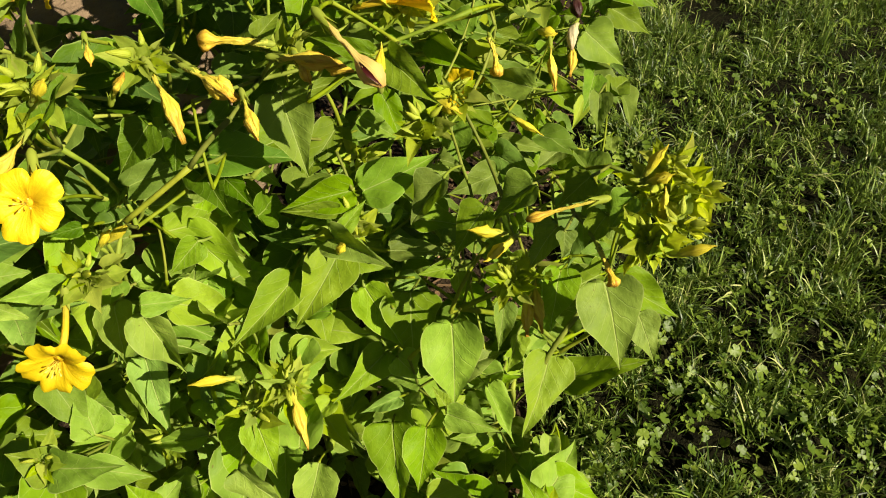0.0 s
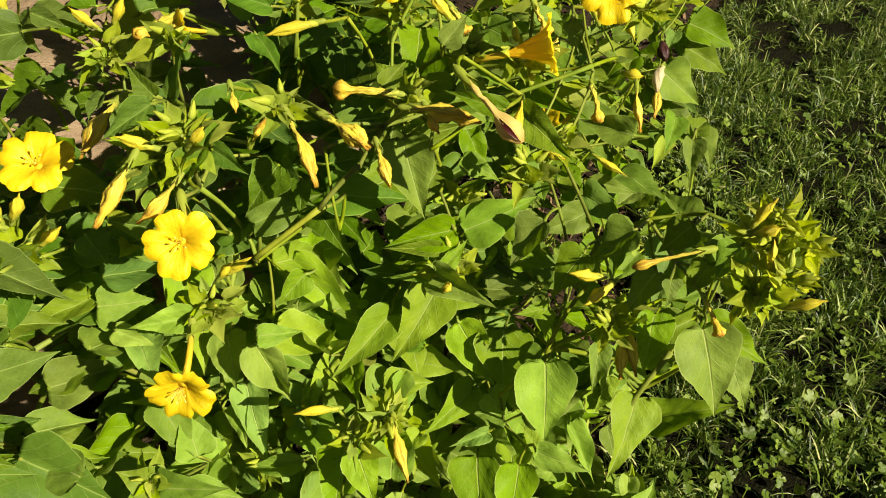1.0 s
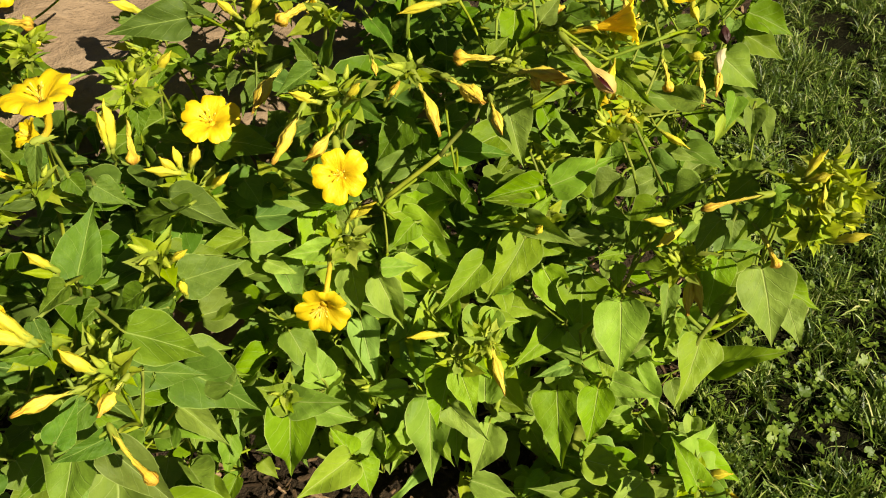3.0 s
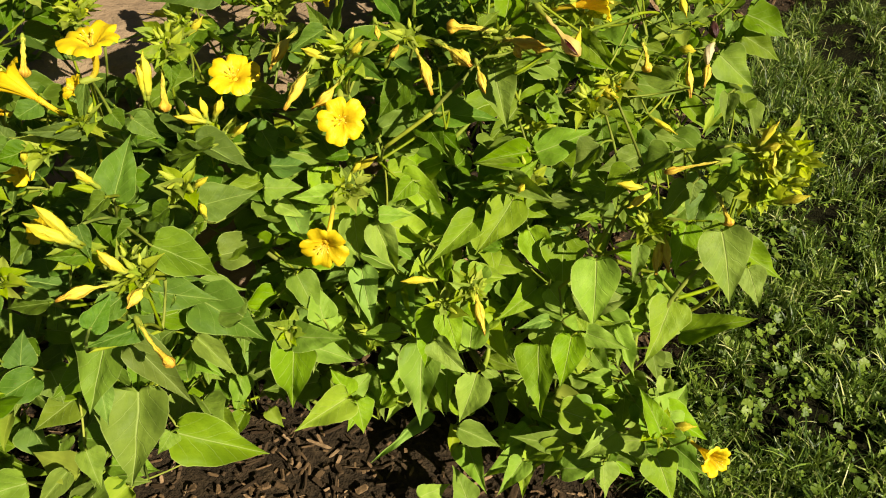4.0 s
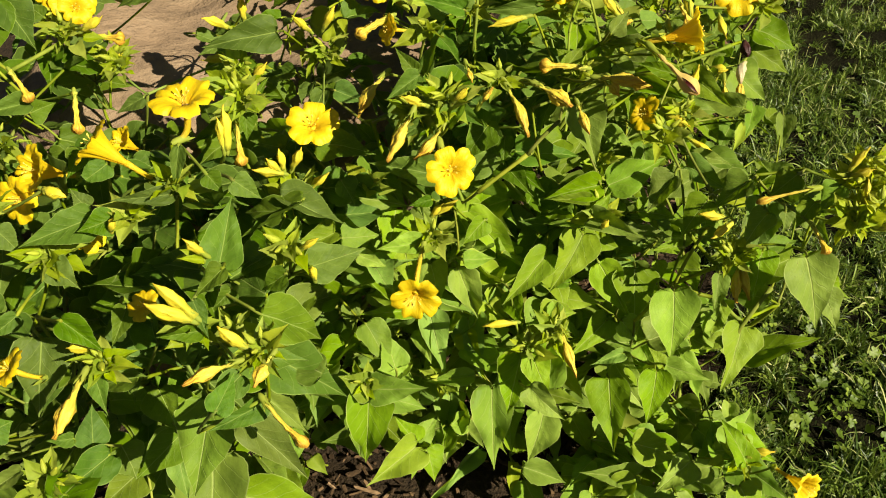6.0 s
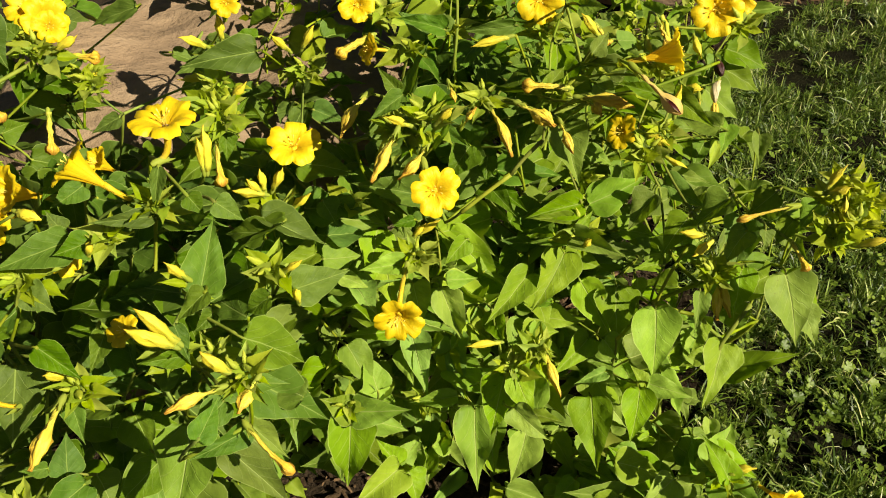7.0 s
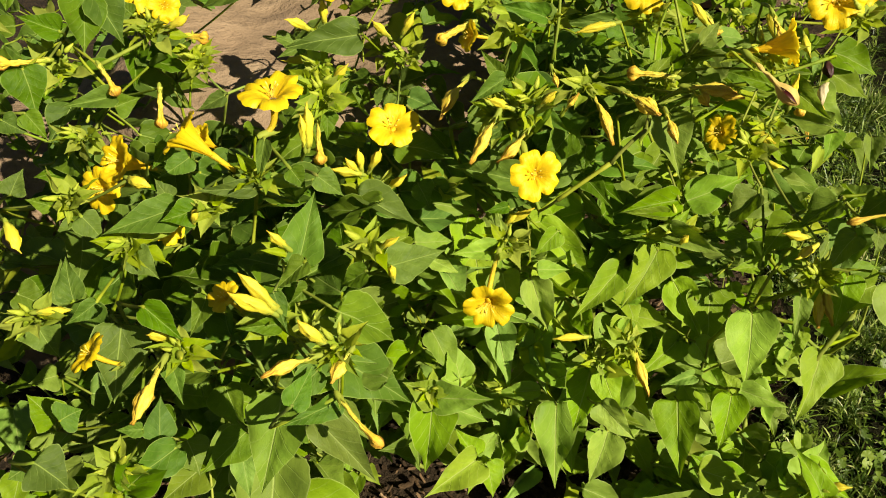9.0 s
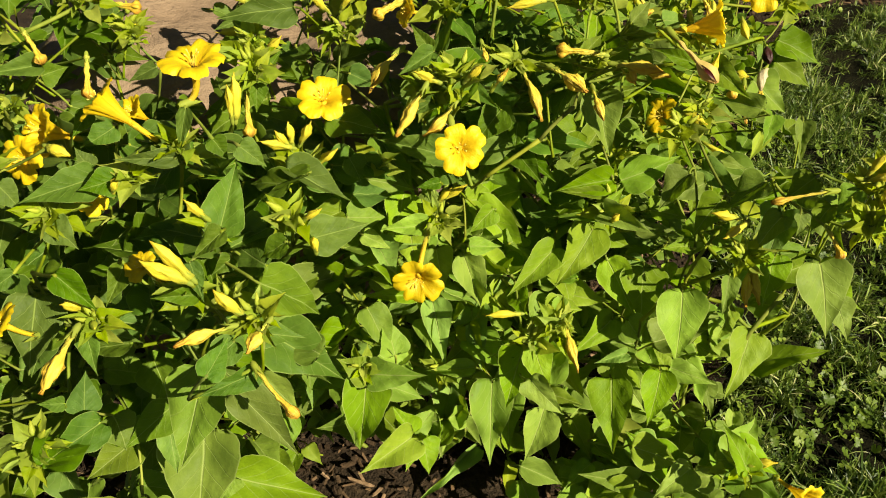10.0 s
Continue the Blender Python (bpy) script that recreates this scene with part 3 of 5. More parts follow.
def stem(plant, a, b, radius, name="stem", low=0.0):
    a, b = Vector(a), Vector(b)
    sag = Vector((dice.uniform(-1, 1), dice.uniform(-1, 1), dice.uniform(-1, 1))) * (b - a).length * 0.04
    if name == "stem":
        # bowed away from the camera, so that leaves cover it
        sag += (a.lerp(b, 0.5) - CAMERA_SIDE).normalized() * (b - a).length * 0.30 * low
    pts = arc(a, b, sag)
    if name == "stem" and low == 0.0:
        NODES[plant] += [(a, (b - a).normalized()), (b, (a - b).normalized())]
    radii = [radius * (1.15 if k in (0, len(pts) - 1) else 1.0) for k in range(len(pts))]
    return piece(name, tube_mesh(name, pts, radii, MAT_STEM), plant, Matrix.Identity(4))


def mouth_mesh(seed, funnel=False):
    """A five-lobed, crinkled trumpet mouth of diameter one, facing +z."""
    r = random.Random(seed)
    na, nr = 60, 9
    ph, cup = r.uniform(0, 6), (0.75 if funnel else r.uniform(0.20, 0.32))
    verts, uvs, faces = [], [], []
    sizes = [r.uniform(0.93, 1.06) for _ in range(5)]
    lift = [r.uniform(-0.045, 0.045) for _ in range(5)]
    for j in range(nr + 1):
        s = j / nr
        for i in range(na):
            q = 2 * math.pi * i / na
            k = int((q / (2 * math.pi) * 5 + 0.5) % 5)
            d = (q / (2 * math.pi) * 5 + 0.5) % 1.0 - 0.5
            cleft = math.exp(-((0.5 - abs(d)) / 0.085) ** 2)
            notch = math.exp(-(d / 0.09) ** 2)
            rim = 0.5 * (0.985 - 0.165 * cleft - 0.045 * notch - 0.30 * max(0.0, abs(d) - 0.22) + 0.025 * noise.noise(Vector((3 * math.cos(q), 3 * math.sin(q), seed)))) * sizes[k]
            rad = 0.05 + (rim - 0.05) * s
            z = -cup * (1 - s) ** (2.1 if funnel else 2.0) - 0.07 * s ** 4 + 0.10 * s * s * noise.noise(Vector((1.6 * math.cos(q), 1.6 * math.sin(q), seed + 5.0)))
            z += s * s * (lift[k] * (1 - cleft) - 0.055 * cleft * (1 - s * 0.3) - 0.035 * notch) + 0.018 * math.sin(17 * q + ph) * s ** 4
            verts.append((rad * math.cos(q), rad * math.sin(q), z))
            uvs.append((i / na, s))
    for j in range(nr):
        for i in range(na):
            a, b = j * na + i, j * na + (i + 1) % na
            faces.append((a, b, b + na, a + na))
    return link_mesh("flower", verts, faces, MAT_PETAL, uvs)


MOUTHS = [mouth_mesh(7 + i) for i in range(6)]
FUNNELS = [mouth_mesh(27 + i, True) for i in range(3)]


def calyx_mesh():
    """Five pointed green sepals round a little cup, along +z, one long."""
    verts, faces, uvs = [], [], []
    n = 20
    for j, (z, r) in enumerate(((0, 0.08), (0.15, 0.17), (0.35, 0.19), (0.6, 0.18))):
        for i in range(n):
            q = 2 * math.pi * i / n
            verts.append((r * math.cos(q), r * math.sin(q), z))
            uvs.append((0.5, 0.3))
    for i in range(n):
        q = 2 * math.pi * i / n
        tip = 0.5 + 0.5 * math.cos(5 * q)
        verts.append(((0.17 + 0.14 * tip) * math.cos(q), (0.17 + 0.14 * tip) * math.sin(q), 0.60 + 0.55 * tip))
        uvs.append((0.5, 0.6))
    for j in range(4):
        for i in range(n):
            a, b = j * n + i, j * n + (i + 1) % n
            faces.append((a, b, b + n, a + n))
    return link_mesh("calyx", verts, faces, MAT_YOUNG, uvs)


CALYX = calyx_mesh()


def aim(at, along, size):
    q = Vector(along).to_track_quat("Z", "Y").to_matrix()
    m = (q @ Matrix.Rotation(dice.uniform(0, 6.28), 3, "Z") @ Matrix.Diagonal((size, size, size))).to_4x4()
    m.translation = at
    return m


def stamen_mesh():
    """One bent thread with a round anther, from the throat outwards along +z."""
    pts = [Vector((0.01 + 0.10 * q * q, 0.0, 0.24 * q)) for q in (0.0, 0.35, 0.7, 0.9, 0.95, 1.0)]
    return tube_mesh("stamen", pts, [0.0036, 0.0036, 0.0036, 0.012, 0.016, 0.006], MAT_ANTHER, 5)


STAMEN = stamen_mesh()


def flower(plant, center, base, size, face, funnel=False):
    """An open trumpet flower: its mouth, tube, calyx and stamens."""
    c, b, f = Vector(center), Vector(base), Vector(face).normalized()
    BLOOMS.append((c, size * 0.4))
    m = aim(c, f, size)
    ob = put_part("flower", dice.choice(FUNNELS if funnel else MOUTHS), plant, m, "open yellow five-lobed trumpet flower")
    back = m.inverted()
    throat = c - f * size * (0.74 if funnel else 0.24)
    knee = throat - f * size * 0.5
    pts = []
    for k in range(8):
        s = k / 7
        p = b.lerp(knee, s).lerp(knee.lerp(throat, s), s)
        pts.append(back @ p)
    radii = [0.045, 0.045, 0.045, 0.048, 0.050, 0.053, 0.058, 0.066]
    put_part("tube", tube_mesh("tube", pts, radii, MAT_TUBE, 9), ob, Matrix.Identity(4))
    for k in range(5):
        put_part("stamen", STAMEN, ob, Matrix.Translation((0, 0, -0.20)) @ Matrix.Rotation(1.257 * k + dice.uniform(-0.3, 0.3), 4, "Z"))
    put_part("calyx", CALYX, ob, back @ aim(b - (knee - b).normalized() * 0.004, knee - b, 0.0125))
    NODES[plant].append((b, (knee - b).normalized()))
    return ob


def shaft(plant, name, base, tip, width, profile, mat, label, bend, pleat=0.14):
    b, t = Vector(base), Vector(tip)
    ln = (t - b).length
    sag = Vector((dice.uniform(-1, 1), dice.uniform(-1, 1), dice.uniform(-0.3, 1))) * ln * bend
    pts = arc(b, t, sag, len(profile) - 1)
    BLOOMS.append((b.lerp(t, 0.65), ln * 0.25))
    me = tube_mesh(name, pts, [width / 2 * p for p in profile], mat, 20, pleat, dice.uniform(1.5, 3.5))
    crumple = width * (0.10 if mat in (MAT_FADED, MAT_DRY, MAT_PALE) else 0.18)
    for v in me.vertices:
        v.co += Vector((noise.noise(v.co * 400), noise.noise(v.co * 400 + Vector((9, 0, 0))), noise.noise(v.co * 400 + Vector((0, 9, 0))))) * crumple
    ob = put_part(name, me, plant, Matrix.Identity(4), label)
    put_part("calyx", CALYX, ob, aim(b - (t - b).normalized() * 0.004, pts[1] - b, min(0.013, max(0.008, ln * 0.28))))
    NODES[plant].append((b, (t - b).normalized()))
    return ob


def bud(plant, base, tip, width):
    return shaft(plant, "bud", base, tip, width, (0.55, 0.62, 0.75, 0.95, 1.0, 0.9, 0.62, 0.25, 0.06), MAT_BUD, "closed yellow flower bud", 0.03)


def wilted_flower(plant, base, tip, width):
    return shaft(plant, "wilted_flower", base, tip, width, (0.30, 0.26, 0.25, 0.27, 0.32, 0.50, 0.78, 0.98, 1.0, 0.90, 0.70, 0.45, 0.30, 0.24), MAT_SPENT, "closed wilting yellow flower, brown at its tip", 0.07, 0.20)


def faded_flower(plant, base, tip, width):
    profile = (0.26, 0.24, 0.23, 0.23, 0.23, 0.24, 0.26, 0.33, 0.62, 0.95, 1.0, 0.70, 0.20)
    ob = shaft(plant, "wilted_flower", base, tip, width, profile, MAT_FADED, "faded buff closed flower with a maroon slit", 0.0, 0.08)
    b, t = Vector(base), Vector(tip)
    # the slit is laid on the side that faces the camera
    front = (CAMERA_SIDE - t).normalized()
    across = (t - b).cross(front).normalized()
    verts, faces = [], []
    for k in range(9):
        s = k / 8
        p = b.lerp(t, 0.66 + 0.33 * s)
        r = width / 2 * float(np.interp(0.66 + 0.33 * s, np.linspace(0, 1, len(profile)), profile))
        w = 0.24 * r * math.sin(math.pi * (0.06 + 0.90 * s)) ** 0.8
        for e in (-1, 0, 1):
            verts.append(p + front * r * (1.16 if e else 1.06) + across * w * e)
    for k in range(8):
        for e in range(2):
            a = 3 * k + e
            faces.append((a, a + 1, a + 4, a + 3))
    put_part("slit", link_mesh("slit", verts, faces, MAT_SLIT), ob, Matrix.Identity(4), "dark maroon slit")
    return ob


def dried_flower(plant, base, tip, width):
    return shaft(plant, "dried_flower", base, tip, width, (0.5, 0.7, 0.95, 1.0, 0.9, 0.75, 0.5, 0.2), MAT_DRY, "small dark maroon dried flower", 0.1, 0.25)


def bleached_flower(plant, base, tip, width):
    return shaft(plant, "dried_flower", base, tip, width, (0.3, 0.5, 0.8, 1.0, 0.95, 0.9, 0.6, 0.2), MAT_PALE, "bleached whitish withered flower", 0.1, 0.10)


def spent_tube(plant, base, tip, width):
    return shaft(plant, "wilted_flower", base, tip, width, (0.72, 0.60, 0.54, 0.52, 0.50, 0.50, 0.50, 0.51, 0.52, 0.54, 0.58, 0.68, 0.95, 1.45, 1.35, 0.55), MAT_SPENT, "spent yellow flower tube with a shrivelled end", 0.06, 0.16)


def bracts(plant, center, radius, count, yellow=False):
    """A crowded shoot tip: small pointed yellow-green leaves and green buds round one point."""
    c = Vector(center)
    for k in range(int(count * (1.9 if yellow else 2.6))):
        a = k * 2.4 + dice.uniform(-0.4, 0.4)
        up = dice.uniform(-0.55, 1.0)
        d = Vector((math.cos(a), math.sin(a) - 0.25, up + 0.05)).normalized()
        p = c + d * radius * dice.uniform(0.05, 0.75) + Vector((0, 0, -0.3 * radius))
        ln = dice.uniform(0.008, 0.017) if yellow else dice.uniform(0.007, 0.019)
        broad = dice.uniform(0.50, 0.80) if yellow else dice.uniform(0.48, 0.78)
        n = Vector((0.1, -0.5, 0.9)) - d * 0.2 + Vector((dice.gauss(0, 0.5), dice.gauss(0, 0.45), dice.gauss(0, 0.3)))
        put_part("bract", dice.choice(TIPS if yellow and dice.random() < 0.7 else YOUNG), plant, blade_pose(p, p + d * ln, ln * broad, n))
    for k in range(2 + count // 4):
        a = dice.uniform(0, 6.28)
        d = Vector((math.cos(a), math.sin(a) - 0.4, dice.uniform(0.0, 1.2))).normalized()
        p = c + d * radius * dice.uniform(0.1, 0.5)
        put_part("bud", GREEN_BUD, plant, aim(p, d, dice.uniform(0.006, 0.012)))
    NODES[plant].append((c - Vector((0, 0, radius * 0.3)), Vector((0, 0, 1))))


GREEN_BUD = tube_mesh("bud", [Vector((0.03 * math.sin(5 * q), 0, q)) for q in (0, 0.12, 0.3, 0.5, 0.7, 0.88, 1.0)], (0.10, 0.17, 0.20, 0.17, 0.13, 0.08, 0.02), MAT_GREEN_BUD, 10, 0.10, 2.0)


leaf(left, (-0.531, 0.359, 0.544), (-0.558, 0.352, 0.557), 0.021, (0.447, -0.713, 0.541))
leaf(left, (-0.521, 0.387, 0.560), (-0.521, 0.365, 0.524), 0.036, (0.687, -0.615, 0.388))
leaf(left, (-0.514, 0.391, 0.558), (-0.498, 0.387, 0.522), 0.031, (0.729, -0.560, 0.392))
leaf(left, (-0.499, 0.351, 0.496), (-0.523, 0.320, 0.501), 0.017, (0.717, -0.500, 0.486))
leaf(left, (-0.543, 0.322, 0.530), (-0.533, 0.312, 0.499), 0.032, (0.660, -0.638, 0.398))
leaf(left, (-0.571, 0.337, 0.526), (-0.564, 0.331, 0.500), 0.023, (0.619, -0.723, 0.307))
leaf(left, (-0.545, 0.287, 0.508), (-0.531, 0.289, 0.496), 0.017, (0.548, -0.660, 0.514))
leaf(left, (-0.533, 0.297, 0.509), (-0.522, 0.296, 0.489), 0.017, (0.677, -0.628, 0.383))
leaf(left, (-0.404, 0.278, 0.493), (-0.417, 0.259, 0.487), 0.019, (0.565, -0.573, 0.594))
leaf(left, (-0.398, 0.249, 0.521), (-0.406, 0.237, 0.510), 0.012, (0.575, -0.735, 0.359))
leaf(middle, (-0.325, 0.234, 0.538), (-0.329, 0.221, 0.515), 0.009, (0.456, -0.809, 0.372))
leaf(left, (-0.429, 0.392, 0.479), (-0.451, 0.381, 0.471), 0.014, (0.217, -0.794, 0.568))
leaf(left, (-0.485, 0.445, 0.468), (-0.469, 0.463, 0.471), 0.010, (0.208, -0.340, 0.917))
leaf(left, (-0.512, 0.428, 0.530), (-0.525, 0.430, 0.541), 0.016, (0.359, -0.723, 0.590))
leaf(left, (-0.501, 0.353, 0.486), (-0.486, 0.367, 0.489), 0.020, (0.575, -0.711, 0.404))
leaf(middle, (-0.320, 0.424, 0.522), (-0.370, 0.394, 0.524), 0.031, (0.456, -0.711, 0.535))
leaf(middle, (-0.198, 0.327, 0.542), (-0.211, 0.330, 0.556), 0.011, (0.210, -0.882, 0.423))
leaf(middle, (-0.191, 0.333, 0.538), (-0.180, 0.337, 0.571), 0.013, (-0.670, -0.682, 0.294))
leaf(middle, (-0.193, 0.312, 0.546), (-0.212, 0.295, 0.538), 0.013, (0.333, -0.702, 0.630))
leaf(middle, (-0.182, 0.299, 0.479), (-0.228, 0.295, 0.491), 0.022, (0.241, -0.736, 0.632))
leaf(middle, (-0.189, 0.294, 0.522), (-0.205, 0.283, 0.517), 0.009, (0.353, -0.732, 0.582))
leaf(middle, (-0.330, 0.562, 0.409), (-0.286, 0.561, 0.428), 0.027, (-0.267, -0.747, 0.609))
leaf(middle, (-0.324, 0.335, 0.499), (-0.308, 0.355, 0.521), 0.015, (0.163, -0.785, 0.598))
leaf(middle, (-0.317, 0.322, 0.509), (-0.315, 0.311, 0.494), 0.013, (0.547, -0.661, 0.513))
leaf(middle, (-0.304, 0.349, 0.464), (-0.327, 0.341, 0.474), 0.016, (0.505, -0.573, 0.646))
leaf(middle, (-0.177, 0.459, 0.527), (-0.212, 0.452, 0.542), 0.017, (0.368, -0.803, 0.469))
leaf(front, (-0.177, 0.753, 0.401), (-0.132, 0.746, 0.413), 0.015, (-0.269, -0.732, 0.626))
leaf(front, (-0.154, 0.355, 0.478), (-0.134, 0.339, 0.466), 0.026, (-0.390, -0.813, 0.433))
leaf(front, (-0.172, 0.288, 0.524), (-0.157, 0.303, 0.550), 0.013, (-0.315, -0.734, 0.602))
leaf(middle, (-0.259, 0.450, 0.408), (-0.274, 0.456, 0.424), 0.016, (0.407, -0.651, 0.640))
leaf(left, (-0.386, 0.217, 0.495), (-0.419, 0.189, 0.496), 0.025, (0.499, -0.551, 0.669))
leaf(left, (-0.369, 0.214, 0.499), (-0.384, 0.199, 0.498), 0.019, (0.517, -0.563, 0.645))
leaf(left, (-0.395, 0.230, 0.494), (-0.402, 0.230, 0.507), 0.013, (0.652, -0.639, 0.408))
leaf(middle, (-0.333, 0.224, 0.511), (-0.360, 0.205, 0.519), 0.012, (0.578, -0.690, 0.435))
leaf(middle, (-0.295, 0.186, 0.490), (-0.291, 0.217, 0.518), 0.026, (0.359, -0.651, 0.668))
leaf(middle, (-0.282, 0.164, 0.508), (-0.297, 0.153, 0.497), 0.014, (-0.037, -0.669, 0.743))
leaf(left, (-0.426, 0.210, 0.461), (-0.446, 0.200, 0.472), 0.014, (0.602, -0.453, 0.658))
leaf(left, (-0.411, 0.199, 0.470), (-0.392, 0.193, 0.462), 0.020, (0.160, -0.595, 0.788))
leaf(left, (-0.460, 0.189, 0.435), (-0.471, 0.208, 0.456), 0.022, (0.523, -0.469, 0.712))
leaf(left, (-0.435, 0.181, 0.444), (-0.446, 0.163, 0.439), 0.013, (0.633, -0.540, 0.555))
leaf(middle, (-0.343, 0.160, 0.479), (-0.348, 0.142, 0.464), 0.013, (0.493, -0.647, 0.582))
leaf(middle, (-0.295, 0.146, 0.478), (-0.315, 0.135, 0.483), 0.011, (0.500, -0.688, 0.526))
leaf(middle, (-0.364, 0.134, 0.493), (-0.346, 0.134, 0.470), 0.015, (0.646, -0.562, 0.517))
leaf(left, (-0.503, 0.224, 0.492), (-0.501, 0.238, 0.504), 0.017, (0.457, -0.594, 0.662))
leaf(left, (-0.470, 0.216, 0.491), (-0.482, 0.212, 0.499), 0.012, (0.602, -0.632, 0.488))
leaf(left, (-0.441, 0.205, 0.493), (-0.428, 0.203, 0.478), 0.018, (0.599, -0.569, 0.563))
leaf(left, (-0.480, 0.172, 0.454), (-0.458, 0.172, 0.447), 0.021, (0.271, -0.391, 0.880))
leaf(left, (-0.494, 0.188, 0.412), (-0.483, 0.178, 0.386), 0.027, (0.592, -0.627, 0.506))
leaf(left, (-0.395, 0.149, 0.461), (-0.395, 0.118, 0.426), 0.034, (0.467, -0.660, 0.589))
leaf(left, (-0.373, 0.235, 0.437), (-0.394, 0.235, 0.452), 0.012, (0.492, -0.541, 0.681))
leaf(middle, (-0.344, 0.218, 0.459), (-0.371, 0.210, 0.455), 0.014, (0.071, -0.666, 0.742))
leaf(middle, (-0.298, 0.176, 0.503), (-0.309, 0.169, 0.510), 0.006, (0.635, -0.573, 0.518), young=True)
leaf(middle, (-0.310, 0.230, 0.522), (-0.301, 0.228, 0.510), 0.013, (0.549, -0.687, 0.476))
leaf(middle, (-0.324, 0.238, 0.508), (-0.313, 0.238, 0.495), 0.009, (0.662, -0.563, 0.495))
leaf(middle, (-0.297, 0.151, 0.495), (-0.288, 0.140, 0.478), 0.011, (0.563, -0.566, 0.602))
leaf(middle, (-0.298, 0.198, 0.460), (-0.306, 0.186, 0.454), 0.013, (0.587, -0.622, 0.518))
leaf(middle, (-0.257, 0.308, 0.412), (-0.229, 0.321, 0.404), 0.027, (0.463, -0.580, 0.670))
leaf(middle, (-0.247, 0.203, 0.477), (-0.216, 0.219, 0.479), 0.025, (0.345, -0.708, 0.616))
leaf(middle, (-0.197, 0.297, 0.419), (-0.226, 0.282, 0.426), 0.018, (0.465, -0.599, 0.651))
leaf(middle, (-0.242, 0.294, 0.408), (-0.221, 0.293, 0.397), 0.014, (0.318, -0.665, 0.676))
leaf(front, (-0.170, 0.396, 0.370), (-0.119, 0.372, 0.330), 0.028, (0.252, -0.648, 0.718))
leaf(front, (-0.174, 0.352, 0.349), (-0.126, 0.358, 0.329), 0.031, (0.374, -0.483, 0.791))
leaf(front, (-0.171, 0.311, 0.385), (-0.153, 0.302, 0.334), 0.025, (0.301, -0.914, 0.272))
leaf(middle, (-0.194, 0.326, 0.375), (-0.183, 0.297, 0.356), 0.028, (-0.131, -0.571, 0.811))
leaf(middle, (-0.272, 0.176, 0.462), (-0.240, 0.198, 0.424), 0.030, (0.401, -0.551, 0.732), deep=True)
leaf(middle, (-0.275, 0.357, 0.294), (-0.270, 0.340, 0.273), 0.019, (0.473, -0.616, 0.630))
leaf(middle, (-0.207, 0.292, 0.355), (-0.245, 0.276, 0.362), 0.014, (0.384, -0.642, 0.664))
leaf(middle, (-0.190, 0.320, 0.442), (-0.205, 0.311, 0.443), 0.009, (0.424, -0.630, 0.651))
leaf(middle, (-0.249, 0.328, 0.449), (-0.222, 0.329, 0.433), 0.018, (0.386, -0.687, 0.615))
leaf(middle, (-0.255, 0.318, 0.458), (-0.244, 0.312, 0.441), 0.019, (0.556, -0.602, 0.573))
leaf(middle, (-0.292, 0.224, 0.523), (-0.277, 0.226, 0.508), 0.016, (0.559, -0.698, 0.447))
leaf(middle, (-0.271, 0.298, 0.458), (-0.301, 0.282, 0.456), 0.010, (0.339, -0.677, 0.654))
leaf(middle, (-0.286, 0.291, 0.454), (-0.279, 0.281, 0.443), 0.012, (0.369, -0.589, 0.719))
leaf(middle, (-0.253, 0.177, 0.494), (-0.270, 0.173, 0.483), 0.015, (-0.298, -0.584, 0.755))
leaf(front, (-0.155, 0.374, 0.382), (-0.172, 0.357, 0.368), 0.019, (0.365, -0.773, 0.520))
leaf(middle, (-0.200, 0.344, 0.299), (-0.183, 0.305, 0.261), 0.026, (0.234, -0.627, 0.743))
leaf(front, (-0.060, 0.409, 0.397), (-0.107, 0.394, 0.394), 0.025, (0.206, -0.746, 0.634))
leaf(front, (-0.053, 0.409, 0.397), (-0.002, 0.426, 0.412), 0.031, (0.081, -0.787, 0.612))
leaf(front, (-0.069, 0.397, 0.390), (-0.105, 0.388, 0.396), 0.012, (0.292, -0.665, 0.688))
leaf(front, (-0.064, 0.383, 0.387), (-0.050, 0.398, 0.400), 0.012, (0.170, -0.714, 0.680))
leaf(front, (-0.066, 0.365, 0.395), (-0.029, 0.338, 0.398), 0.021, (-0.452, -0.553, 0.700))
leaf(front, (-0.066, 0.394, 0.367), (-0.105, 0.383, 0.374), 0.009, (0.285, -0.595, 0.751))
leaf(front, (-0.071, 0.395, 0.354), (-0.093, 0.349, 0.326), 0.036, (0.266, -0.595, 0.758))
leaf(front, (-0.070, 0.399, 0.350), (-0.035, 0.397, 0.334), 0.026, (0.268, -0.711, 0.650))
leaf(front, (-0.102, 0.414, 0.348), (-0.126, 0.407, 0.357), 0.015, (0.414, -0.732, 0.541))
leaf(front, (-0.102, 0.379, 0.342), (-0.134, 0.334, 0.322), 0.028, (0.346, -0.565, 0.749))
leaf(right, (0.006, 0.360, 0.324), (0.012, 0.328, 0.269), 0.043, (-0.009, -0.864, 0.504))
leaf(right, (0.026, 0.400, 0.357), (0.051, 0.402, 0.345), 0.017, (0.331, -0.739, 0.587))
leaf(right, (0.010, 0.459, 0.273), (0.013, 0.445, 0.253), 0.017, (0.268, -0.794, 0.546))
leaf(right, (0.078, 0.388, 0.348), (0.071, 0.361, 0.316), 0.030, (0.189, -0.773, 0.605))
leaf(middle, (-0.307, 0.152, 0.411), (-0.313, 0.111, 0.366), 0.040, (0.240, -0.730, 0.640))
leaf(middle, (-0.279, 0.109, 0.457), (-0.271, 0.126, 0.469), 0.016, (0.480, -0.652, 0.586))
leaf(middle, (-0.261, 0.128, 0.442), (-0.284, 0.103, 0.445), 0.015, (0.646, -0.538, 0.541))
